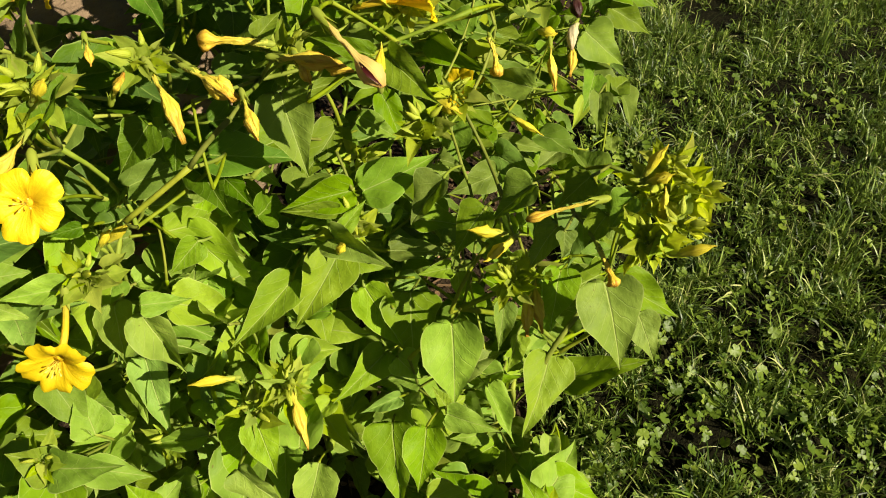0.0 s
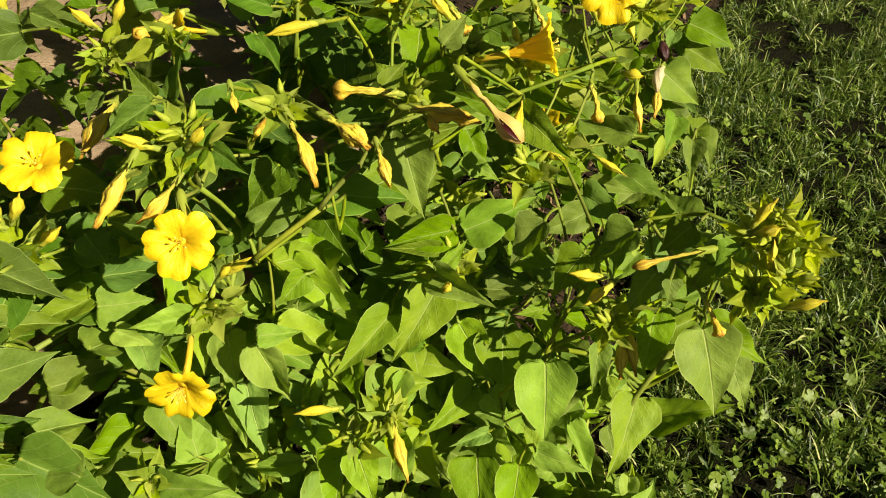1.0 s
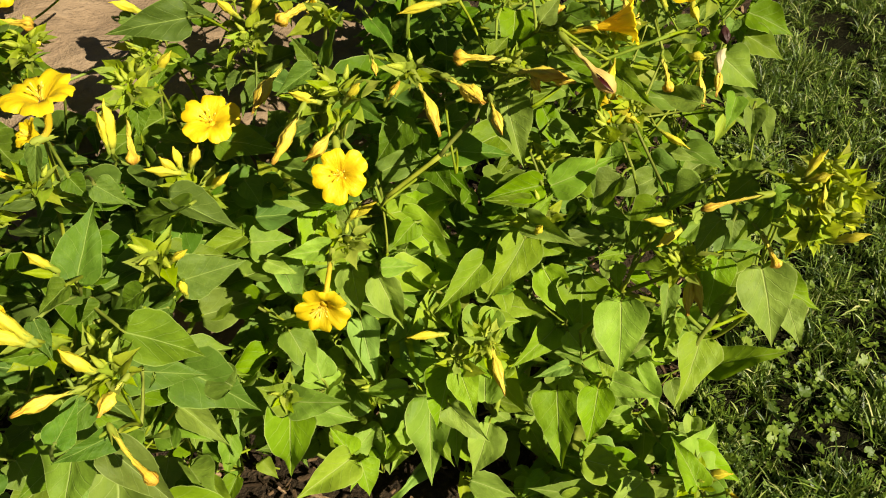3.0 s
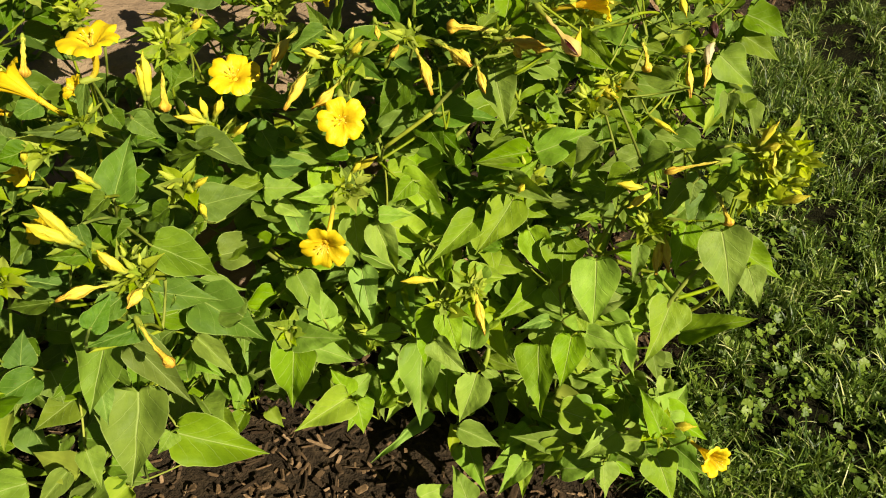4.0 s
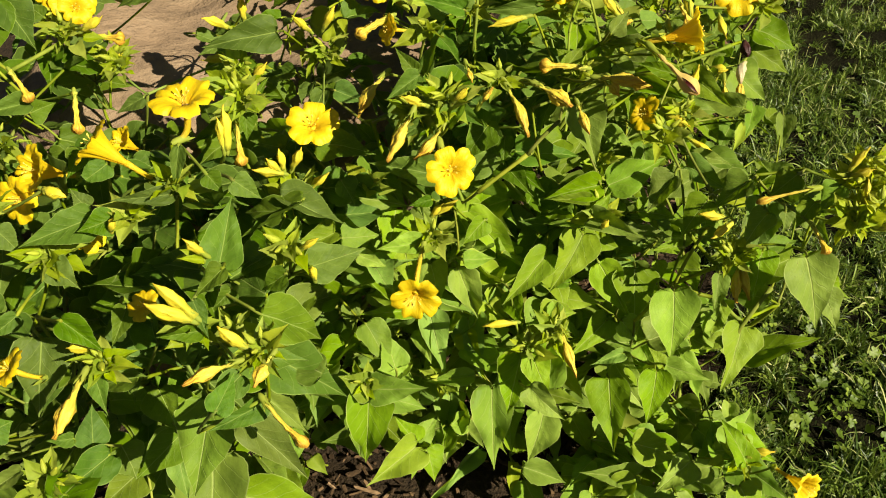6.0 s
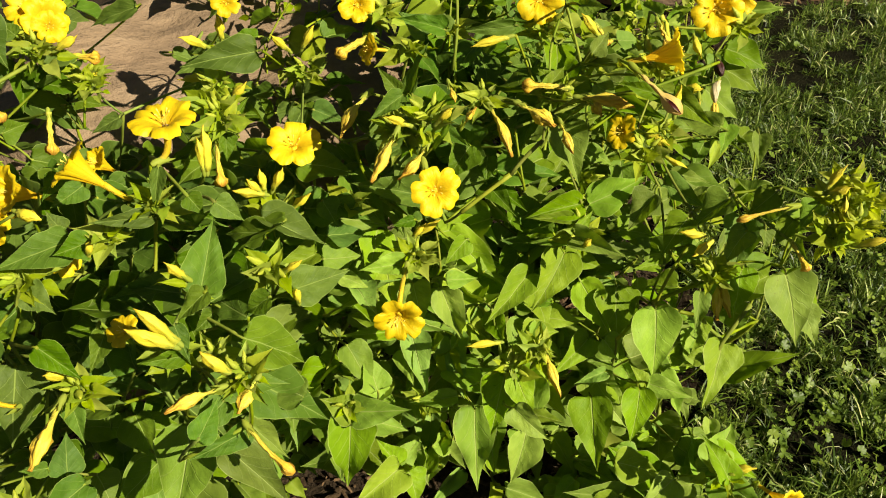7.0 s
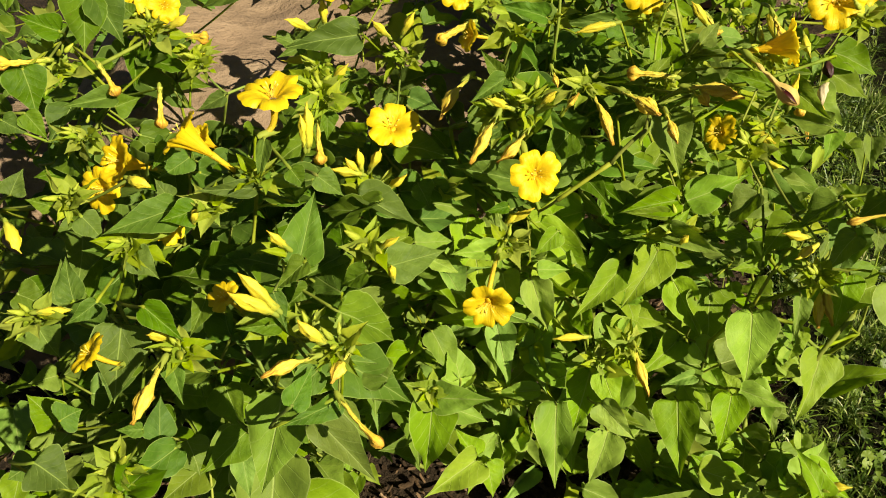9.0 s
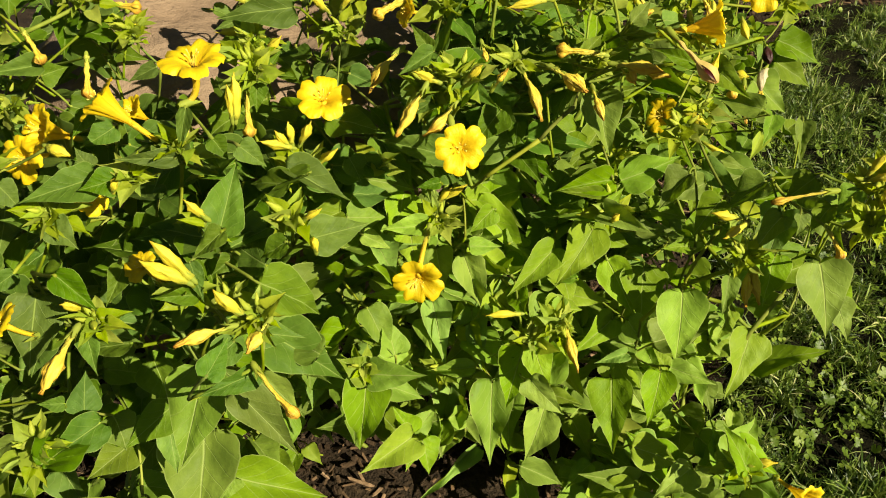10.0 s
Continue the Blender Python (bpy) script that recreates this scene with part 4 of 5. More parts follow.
leaf(left, (-0.529, 0.196, 0.294), (-0.547, 0.198, 0.318), 0.029, (0.722, -0.379, 0.579))
leaf(left, (-0.505, 0.178, 0.320), (-0.495, 0.192, 0.321), 0.027, (0.667, -0.510, 0.543))
leaf(left, (-0.437, 0.090, 0.402), (-0.419, 0.090, 0.384), 0.030, (0.657, -0.281, 0.700))
leaf(left, (-0.480, 0.124, 0.348), (-0.493, 0.110, 0.345), 0.027, (0.495, -0.584, 0.643))
leaf(left, (-0.422, 0.160, 0.348), (-0.436, 0.152, 0.352), 0.011, (0.526, -0.587, 0.615))
leaf(left, (-0.420, 0.171, 0.325), (-0.427, 0.193, 0.344), 0.025, (0.640, -0.390, 0.662))
leaf(left, (-0.411, 0.185, 0.306), (-0.397, 0.173, 0.285), 0.031, (0.567, -0.494, 0.660))
leaf(left, (-0.353, 0.173, 0.341), (-0.372, 0.140, 0.335), 0.026, (0.554, -0.453, 0.699))
leaf(left, (-0.406, 0.165, 0.323), (-0.427, 0.126, 0.324), 0.027, (0.577, -0.301, 0.759))
leaf(left, (-0.556, 0.240, 0.293), (-0.568, 0.223, 0.300), 0.025, (0.778, -0.351, 0.522))
leaf(middle, (-0.368, 0.161, 0.422), (-0.350, 0.165, 0.413), 0.009, (0.469, -0.496, 0.730))
leaf(middle, (-0.356, 0.130, 0.456), (-0.345, 0.111, 0.444), 0.014, (0.135, -0.485, 0.864))
leaf(left, (-0.367, 0.182, 0.301), (-0.359, 0.160, 0.279), 0.021, (0.440, -0.549, 0.710))
leaf(left, (-0.400, 0.306, 0.130), (-0.403, 0.277, 0.105), 0.034, (0.419, -0.623, 0.661))
leaf(left, (-0.398, 0.232, 0.314), (-0.379, 0.207, 0.290), 0.029, (0.097, -0.652, 0.752))
leaf(left, (-0.515, 0.224, 0.266), (-0.521, 0.203, 0.258), 0.022, (0.625, -0.421, 0.658))
leaf(middle, (-0.307, 0.254, 0.333), (-0.253, 0.250, 0.301), 0.045, (0.401, -0.551, 0.732), deep=True)
leaf(middle, (-0.281, 0.137, 0.411), (-0.242, 0.124, 0.377), 0.025, (0.450, -0.514, 0.730))
leaf(middle, (-0.282, 0.338, 0.273), (-0.261, 0.332, 0.254), 0.019, (0.508, -0.479, 0.716))
leaf(middle, (-0.225, 0.299, 0.278), (-0.237, 0.318, 0.305), 0.028, (0.487, -0.590, 0.644))
leaf(middle, (-0.239, 0.271, 0.283), (-0.194, 0.263, 0.295), 0.028, (-0.304, -0.626, 0.718))
leaf(middle, (-0.244, 0.275, 0.277), (-0.245, 0.238, 0.213), 0.040, (0.153, -0.859, 0.489))
leaf(middle, (-0.237, 0.292, 0.247), (-0.198, 0.298, 0.229), 0.024, (0.431, -0.558, 0.709))
leaf(middle, (-0.214, 0.298, 0.177), (-0.233, 0.311, 0.196), 0.025, (0.493, -0.423, 0.760))
leaf(middle, (-0.212, 0.300, 0.175), (-0.193, 0.322, 0.188), 0.023, (0.284, -0.651, 0.704))
leaf(middle, (-0.212, 0.286, 0.185), (-0.250, 0.244, 0.182), 0.035, (0.433, -0.460, 0.775))
leaf(middle, (-0.202, 0.288, 0.180), (-0.189, 0.269, 0.158), 0.028, (0.455, -0.515, 0.726))
leaf(middle, (-0.159, 0.313, 0.258), (-0.202, 0.307, 0.251), 0.016, (-0.058, -0.593, 0.803))
leaf(front, (-0.120, 0.295, 0.306), (-0.131, 0.264, 0.264), 0.036, (0.004, -0.800, 0.600))
leaf(front, (-0.144, 0.324, 0.226), (-0.141, 0.279, 0.167), 0.041, (0.110, -0.789, 0.605))
leaf(middle, (-0.174, 0.369, 0.167), (-0.193, 0.364, 0.175), 0.021, (0.454, -0.555, 0.697))
leaf(front, (-0.112, 0.287, 0.318), (-0.095, 0.260, 0.296), 0.024, (0.201, -0.552, 0.809))
leaf(front, (-0.112, 0.249, 0.323), (-0.086, 0.233, 0.300), 0.023, (-0.115, -0.865, 0.489))
leaf(front, (-0.095, 0.341, 0.179), (-0.105, 0.308, 0.137), 0.035, (0.111, -0.792, 0.601))
leaf(front, (-0.037, 0.353, 0.217), (-0.032, 0.305, 0.167), 0.043, (-0.174, -0.721, 0.671))
leaf(front, (-0.031, 0.347, 0.259), (-0.058, 0.335, 0.255), 0.013, (0.189, -0.634, 0.750))
leaf(front, (-0.032, 0.364, 0.283), (-0.014, 0.359, 0.258), 0.024, (0.425, -0.783, 0.455))
leaf(front, (-0.009, 0.303, 0.287), (-0.012, 0.275, 0.250), 0.029, (-0.002, -0.795, 0.606))
leaf(front, (0.005, 0.344, 0.250), (-0.008, 0.354, 0.262), 0.014, (0.285, -0.525, 0.802))
leaf(right, (0.004, 0.327, 0.269), (0.039, 0.311, 0.271), 0.021, (-0.321, -0.632, 0.706))
leaf(right, (0.078, 0.384, 0.261), (0.064, 0.334, 0.227), 0.041, (0.354, -0.598, 0.719))
leaf(right, (0.088, 0.446, 0.182), (0.063, 0.434, 0.178), 0.019, (0.166, -0.609, 0.776))
leaf(front, (-0.060, 0.413, 0.080), (-0.036, 0.375, 0.068), 0.030, (-0.247, -0.428, 0.869))
leaf(middle, (-0.356, 0.203, 0.269), (-0.348, 0.148, 0.209), 0.064, (0.290, -0.683, 0.670))
leaf(middle, (-0.359, 0.229, 0.176), (-0.282, 0.246, 0.133), 0.052, (0.496, -0.544, 0.677))
leaf(left, (-0.377, 0.149, 0.258), (-0.361, 0.130, 0.237), 0.023, (0.605, -0.298, 0.739))
leaf(middle, (-0.342, 0.203, 0.216), (-0.347, 0.185, 0.206), 0.018, (0.538, -0.519, 0.665))
leaf(left, (-0.409, 0.304, 0.121), (-0.393, 0.279, 0.101), 0.025, (0.513, -0.323, 0.795))
leaf(middle, (-0.330, 0.264, 0.274), (-0.296, 0.258, 0.233), 0.023, (0.653, -0.463, 0.600))
leaf(middle, (-0.337, 0.320, 0.153), (-0.334, 0.290, 0.128), 0.025, (0.575, -0.504, 0.644))
leaf(middle, (-0.356, 0.384, 0.013), (-0.337, 0.371, -0.004), 0.020, (0.320, -0.521, 0.791), young=True)
leaf(middle, (-0.163, 0.403, 0.023), (-0.223, 0.342, -0.008), 0.018, (0.318, -0.660, 0.681))
leaf(front, (-0.124, 0.364, 0.058), (-0.124, 0.333, 0.041), 0.019, (0.588, -0.393, 0.707), young=True)
leaf(front, (-0.112, 0.324, 0.110), (-0.065, 0.326, 0.087), 0.026, (0.368, -0.614, 0.698))
leaf(front, (-0.002, 0.324, 0.108), (-0.057, 0.308, 0.125), 0.028, (0.392, -0.652, 0.649))
leaf(right, (0.035, 0.355, 0.099), (-0.010, 0.364, 0.127), 0.039, (0.283, -0.659, 0.697))
leaf(right, (0.043, 0.315, 0.151), (0.009, 0.285, 0.143), 0.030, (0.178, -0.433, 0.884))
leaf(right, (0.076, 0.282, 0.202), (0.058, 0.309, 0.229), 0.025, (0.238, -0.611, 0.755))
leaf(right, (0.086, 0.343, 0.136), (0.119, 0.379, 0.155), 0.042, (0.208, -0.597, 0.774))
leaf(right, (0.082, 0.315, 0.158), (0.123, 0.275, 0.160), 0.038, (-0.514, -0.472, 0.716))
leaf(right, (0.077, 0.279, 0.170), (0.098, 0.251, 0.146), 0.038, (0.166, -0.567, 0.806))
leaf(right, (0.036, 0.309, 0.105), (0.042, 0.281, 0.084), 0.029, (0.455, -0.468, 0.758))
leaf(front, (-0.004, 0.311, 0.117), (-0.040, 0.307, 0.095), 0.024, (-0.450, -0.430, 0.783))
leaf(right, (-0.003, 0.297, 0.104), (0.034, 0.297, 0.118), 0.031, (-0.337, -0.283, 0.898))
leaf(right, (0.038, 0.415, 0.111), (0.006, 0.404, 0.114), 0.019, (0.285, -0.660, 0.694))
leaf(right, (0.061, 0.441, 0.069), (0.059, 0.403, 0.039), 0.042, (-0.344, -0.556, 0.756))
leaf(front, (-0.148, 0.288, 0.028), (-0.120, 0.311, 0.030), 0.031, (0.456, -0.621, 0.638))
leaf(front, (-0.098, 0.292, 0.029), (-0.116, 0.323, 0.048), 0.031, (0.292, -0.384, 0.876))
leaf(right, (0.036, 0.401, 0.199), (0.060, 0.370, 0.163), 0.022, (0.353, -0.573, 0.739))
leaf(right, (0.091, 0.496, 0.070), (0.101, 0.471, 0.040), 0.027, (0.275, -0.698, 0.661))
leaf(right, (0.100, 0.356, 0.371), (0.117, 0.322, 0.325), 0.043, (0.009, -0.803, 0.596))
leaf(right, (0.123, 0.420, 0.311), (0.177, 0.410, 0.276), 0.032, (0.260, -0.746, 0.613))
leaf(right, (0.134, 0.380, 0.316), (0.148, 0.356, 0.293), 0.025, (0.163, -0.645, 0.747))
# darker green and a tilt off the sun stand in for cast shade
leaf(right, (0.103, 0.423, 0.184), (0.166, 0.412, 0.224), 0.034, (-0.760, -0.330, 0.560), deep=True)
leaf(right, (0.068, 0.342, 0.425), (0.069, 0.331, 0.414), 0.013, (0.345, -0.663, 0.664))
leaf(right, (0.112, 0.329, 0.430), (0.141, 0.341, 0.433), 0.019, (0.217, -0.734, 0.644), young=True)
leaf(right, (0.128, 0.370, 0.433), (0.162, 0.375, 0.433), 0.014, (0.135, -0.802, 0.582))
leaf(right, (0.003, 0.601, 0.319), (0.008, 0.580, 0.285), 0.032, (0.131, -0.838, 0.530))
leaf(front, (-0.023, 0.316, 0.548), (-0.002, 0.294, 0.537), 0.018, (-0.410, -0.693, 0.593))
leaf(right, (0.045, 0.543, 0.342), (0.087, 0.543, 0.334), 0.015, (0.128, -0.702, 0.701))
leaf(right, (0.130, 0.910, 0.170), (0.175, 0.899, 0.128), 0.032, (0.275, -0.819, 0.503))
leaf(middle, (-0.192, 0.470, 0.517), (-0.214, 0.475, 0.536), 0.023, (0.286, -0.786, 0.548))
leaf(middle, (-0.177, 0.484, 0.513), (-0.193, 0.486, 0.531), 0.022, (0.523, -0.658, 0.542))
leaf(front, (-0.120, 0.648, 0.450), (-0.176, 0.630, 0.449), 0.017, (0.297, -0.916, 0.271))
leaf(left, (-0.442, 0.495, 0.527), (-0.489, 0.487, 0.515), 0.019, (-0.016, -0.828, 0.560))
leaf(right, (0.153, 0.776, 0.417), (0.203, 0.787, 0.418), 0.018, (0.182, -0.826, 0.533))
leaf(front, (-0.032, 0.324, 0.544), (-0.058, 0.323, 0.553), 0.011, (0.271, -0.755, 0.597))
leaf(right, (-0.015, 0.605, 0.400), (0.033, 0.554, 0.395), 0.027, (-0.646, -0.655, 0.392))
leaf(front, (-0.081, 0.381, 0.487), (-0.050, 0.400, 0.486), 0.013, (0.456, -0.738, 0.498))
leaf(front, (-0.058, 0.524, 0.479), (-0.044, 0.508, 0.466), 0.019, (-0.271, -0.742, 0.613))
leaf(front, (-0.093, 0.396, 0.514), (-0.102, 0.400, 0.525), 0.015, (0.249, -0.840, 0.482))
leaf(front, (0.003, 0.498, 0.493), (-0.026, 0.493, 0.499), 0.018, (0.268, -0.828, 0.492))
leaf(front, (-0.075, 0.423, 0.562), (-0.057, 0.412, 0.565), 0.016, (-0.540, -0.770, 0.341))
leaf(right, (0.011, 0.560, 0.499), (-0.008, 0.578, 0.507), 0.020, (-0.447, -0.714, 0.539))
leaf(front, (-0.085, 0.365, 0.497), (-0.072, 0.342, 0.460), 0.031, (0.153, -0.815, 0.559))
leaf(front, (-0.023, 0.392, 0.320), (-0.023, 0.363, 0.282), 0.045, (0.268, -0.771, 0.578))
leaf(front, (0.005, 0.376, 0.361), (-0.017, 0.367, 0.363), 0.013, (0.323, -0.625, 0.711))
leaf(front, (-0.066, 0.662, 0.311), (-0.040, 0.635, 0.267), 0.029, (0.301, -0.728, 0.617))
leaf(front, (-0.151, 0.348, 0.488), (-0.168, 0.330, 0.470), 0.023, (0.145, -0.762, 0.632))
leaf(front, (-0.138, 0.347, 0.480), (-0.140, 0.333, 0.467), 0.017, (-0.311, -0.626, 0.715))
leaf(front, (-0.169, 0.314, 0.521), (-0.150, 0.304, 0.516), 0.012, (-0.170, -0.653, 0.738))
leaf(front, (-0.096, 0.378, 0.522), (-0.084, 0.390, 0.532), 0.012, (0.384, -0.794, 0.472))
leaf(front, (-0.066, 0.399, 0.536), (-0.053, 0.413, 0.547), 0.015, (0.353, -0.734, 0.580))
leaf(front, (-0.057, 0.430, 0.497), (-0.036, 0.424, 0.482), 0.019, (0.279, -0.724, 0.630))
leaf(right, (0.056, 0.463, 0.442), (0.019, 0.487, 0.439), 0.023, (-0.423, -0.579, 0.697))
leaf(right, (0.164, 0.905, 0.250), (0.216, 0.894, 0.204), 0.061, (0.261, -0.820, 0.510))
leaf(right, (0.199, 0.947, 0.260), (0.260, 0.945, 0.229), 0.042, (0.246, -0.805, 0.540))
leaf(right, (0.199, 0.966, 0.284), (0.265, 0.953, 0.265), 0.054, (0.096, -0.646, 0.757))
leaf(right, (0.005, 0.453, 0.526), (0.011, 0.444, 0.510), 0.014, (0.317, -0.752, 0.577))
leaf(right, (0.040, 0.364, 0.343), (0.037, 0.340, 0.321), 0.016, (0.197, -0.686, 0.701))
leaf(front, (-0.001, 0.406, 0.411), (-0.023, 0.391, 0.385), 0.027, (-0.443, -0.557, 0.703))
leaf(right, (0.025, 0.391, 0.398), (0.002, 0.376, 0.372), 0.027, (-0.395, -0.615, 0.683))
leaf(right, (0.054, 0.395, 0.416), (0.029, 0.390, 0.388), 0.027, (-0.589, -0.493, 0.640))
leaf(right, (0.070, 0.380, 0.395), (0.048, 0.365, 0.373), 0.023, (-0.474, -0.449, 0.758))
leaf(right, (0.040, 0.538, 0.332), (0.074, 0.505, 0.331), 0.028, (-0.535, -0.568, 0.626))
leaf(right, (0.088, 0.392, 0.425), (0.069, 0.389, 0.402), 0.023, (-0.511, -0.687, 0.517))
leaf(right, (0.094, 0.360, 0.422), (0.081, 0.350, 0.405), 0.019, (-0.536, -0.494, 0.684))
leaf(right, (0.105, 0.354, 0.442), (0.090, 0.344, 0.426), 0.020, (-0.485, -0.471, 0.737))
leaf(middle, (-0.308, 0.300, 0.342), (-0.265, 0.325, 0.338), 0.033, (0.401, -0.551, 0.732))
leaf(middle, (-0.320, 0.210, 0.384), (-0.269, 0.225, 0.368), 0.035, (0.401, -0.551, 0.732), deep=True)
leaf(middle, (-0.272, 0.131, 0.460), (-0.286, 0.112, 0.452), 0.017, (0.401, -0.551, 0.732))
leaf(left, (-0.411, 0.113, 0.347), (-0.421, 0.181, 0.300), 0.032, (0.380, -0.450, 0.800))
leaf(left, (-0.392, 0.221, 0.273), (-0.414, 0.190, 0.261), 0.028, (0.401, -0.551, 0.732))
leaf(left, (-0.421, 0.187, 0.397), (-0.457, 0.164, 0.399), 0.034, (0.401, -0.551, 0.732))
leaf(left, (-0.442, 0.186, 0.378), (-0.442, 0.166, 0.363), 0.024, (0.401, -0.551, 0.732))
leaf(left, (-0.458, 0.189, 0.436), (-0.471, 0.208, 0.457), 0.019, (0.401, -0.551, 0.732))
leaf(left, (-0.360, 0.162, 0.449), (-0.360, 0.179, 0.463), 0.012, (0.401, -0.551, 0.732))
leaf(left, (-0.415, 0.200, 0.255), (-0.442, 0.167, 0.244), 0.035, (0.401, -0.551, 0.732))
leaf(front, (-0.166, 0.306, 0.397), (-0.141, 0.317, 0.391), 0.015, (0.401, -0.551, 0.732))
leaf(front, (-0.055, 0.390, 0.327), (-0.024, 0.366, 0.285), 0.030, (0.102, -0.820, 0.564))
leaf(front, (-0.043, 0.379, 0.268), (-0.074, 0.340, 0.256), 0.028, (0.401, -0.551, 0.732))
leaf(right, (0.053, 0.379, 0.292), (0.048, 0.361, 0.270), 0.016, (0.422, -0.738, 0.527))
leaf(right, (-0.010, 0.326, 0.158), (0.042, 0.333, 0.135), 0.034, (0.401, -0.551, 0.732))
leaf(middle, (-0.251, 0.318, 0.310), (-0.227, 0.295, 0.280), 0.029, (0.401, -0.551, 0.732))
leaf(middle, (-0.241, 0.273, 0.281), (-0.267, 0.274, 0.296), 0.027, (0.401, -0.551, 0.732))
leaf(front, (-0.165, 0.335, 0.458), (-0.130, 0.354, 0.468), 0.021, (0.212, -0.742, 0.636))
leaf(right, (0.039, 0.645, 0.339), (0.093, 0.651, 0.328), 0.033, (0.204, -0.764, 0.612))

TOP = {p: list(v) for p, v in NODES.items()}

flower(front, (-0.167, 0.254, 0.514), (-0.178, 0.288, 0.512), 0.032, (0.236, -0.810, 0.537))
flower(middle, (-0.196, 0.259, 0.398), (-0.193, 0.289, 0.425), 0.038, (0.140, -0.970, 0.130))
flower(middle, (-0.321, 0.248, 0.566), (-0.329, 0.242, 0.537), 0.040, (0.047, -0.087, 0.995))
flower(middle, (-0.271, 0.325, 0.503), (-0.263, 0.338, 0.472), 0.038, (0.228, -0.439, 0.869))
flower(left, (-0.375, 0.226, 0.547), (-0.353, 0.242, 0.510), 0.033, (-0.714, -0.088, 0.695), funnel=True)
flower(left, (-0.459, 0.272, 0.492), (-0.446, 0.295, 0.471), 0.036, (-0.417, -0.668, 0.617), funnel=True)
flower(left, (-0.472, 0.264, 0.470), (-0.463, 0.302, 0.454), 0.035, (-0.140, -0.905, 0.402))
flower(left, (-0.559, 0.549, 0.493), (-0.594, 0.555, 0.472), 0.046, (0.604, -0.681, 0.414))
flower(left, (-0.580, 0.554, 0.502), (-0.608, 0.560, 0.470), 0.040, (0.250, -0.500, 0.828))
flower(left, (-0.450, 0.372, 0.452), (-0.438, 0.384, 0.424), 0.026, (-0.420, -0.480, 0.770), funnel=True)
flower(left, (-0.404, 0.125, 0.463), (-0.392, 0.137, 0.442), 0.027, (-0.550, -0.250, 0.780))
flower(middle, (-0.332, 0.158, 0.484), (-0.325, 0.168, 0.459), 0.020, (-0.193, -0.400, 0.896))
flower(left, (-0.410, 0.241, 0.459), (-0.407, 0.268, 0.453), 0.022, (0.492, -0.678, 0.546))
flower(middle, (-0.254, 0.509, 0.527), (-0.235, 0.532, 0.497), 0.034, (0.257, -0.842, 0.474))
flower(middle, (-0.240, 0.456, 0.511), (-0.219, 0.467, 0.504), 0.028, (-0.791, -0.525, 0.314))
flower(front, (-0.102, 0.461, 0.552), (-0.079, 0.479, 0.523), 0.038, (0.080, -0.870, 0.486))
flower(right, (0.024, 0.429, 0.559), (0.051, 0.446, 0.540), 0.040, (-0.104, -0.873, 0.477))
flower(right, (0.040, 0.439, 0.562), (0.062, 0.457, 0.541), 0.027, (-0.107, -0.872, 0.477))
flower(front, (-0.006, 0.388, 0.544), (-0.047, 0.391, 0.532), 0.033, (0.976, 0.051, 0.214), funnel=True)
flower(right, (0.006, 0.648, 0.328), (0.037, 0.667, 0.330), 0.043, (-0.550, -0.640, 0.530))
flower(right, (0.122, 0.255, 0.206), (0.101, 0.283, 0.197), 0.031, (0.537, -0.775, 0.333), funnel=True)
flower(middle, (-0.353, 0.469, 0.543), (-0.361, 0.482, 0.525), 0.024, (0.428, -0.782, 0.452))
flower(left, (-0.478, 0.422, 0.541), (-0.497, 0.427, 0.519), 0.027, (0.570, -0.697, 0.436))
wilted_flower(middle, (-0.194, 0.287, 0.535), (-0.208, 0.262, 0.513), 0.0072)
wilted_flower(front, (-0.176, 0.288, 0.525), (-0.192, 0.269, 0.511), 0.0067)
faded_flower(front, (-0.051, 0.315, 0.567), (-0.023, 0.290, 0.549), 0.0097)
wilted_flower(right, (0.092, 0.675, 0.361), (0.098, 0.645, 0.326), 0.0080)
wilted_flower(right, (0.114, 0.699, 0.353), (0.115, 0.674, 0.324), 0.0082)
spent_tube(front, (-0.085, 0.355, 0.531), (-0.116, 0.350, 0.535), 0.0061)
wilted_flower(front, (-0.091, 0.322, 0.523), (-0.083, 0.305, 0.510), 0.0059)
wilted_flower(front, (-0.109, 0.331, 0.527), (-0.094, 0.320, 0.522), 0.0049)
wilted_flower(front, (-0.140, 0.341, 0.527), (-0.122, 0.316, 0.500), 0.0070)
wilted_flower(front, (-0.119, 0.333, 0.530), (-0.095, 0.318, 0.522), 0.0056)
wilted_flower(front, (-0.072, 0.351, 0.524), (-0.063, 0.338, 0.520), 0.0049)
wilted_flower(front, (-0.061, 0.349, 0.524), (-0.042, 0.338, 0.527), 0.0065)
wilted_flower(middle, (-0.350, 0.117, 0.472), (-0.354, 0.083, 0.460), 0.0076)
spent_tube(middle, (-0.258, 0.123, 0.452), (-0.231, 0.104, 0.439), 0.0043)
wilted_flower(middle, (-0.255, 0.141, 0.468), (-0.261, 0.121, 0.464), 0.0068)
wilted_flower(middle, (-0.269, 0.127, 0.476), (-0.291, 0.107, 0.479), 0.0066)
wilted_flower(front, (-0.089, 0.301, 0.334), (-0.077, 0.268, 0.316), 0.0077)
wilted_flower(right, (0.060, 0.385, 0.349), (0.066, 0.352, 0.326), 0.0078)
wilted_flower(right, (0.059, 0.382, 0.345), (0.056, 0.352, 0.322), 0.0078)
spent_tube(right, (0.089, 0.353, 0.440), (0.046, 0.344, 0.432), 0.0038)
spent_tube(right, (0.087, 0.337, 0.419), (0.095, 0.315, 0.410), 0.0051)
spent_tube(left, (-0.490, 0.431, 0.514), (-0.455, 0.438, 0.507), 0.0072)
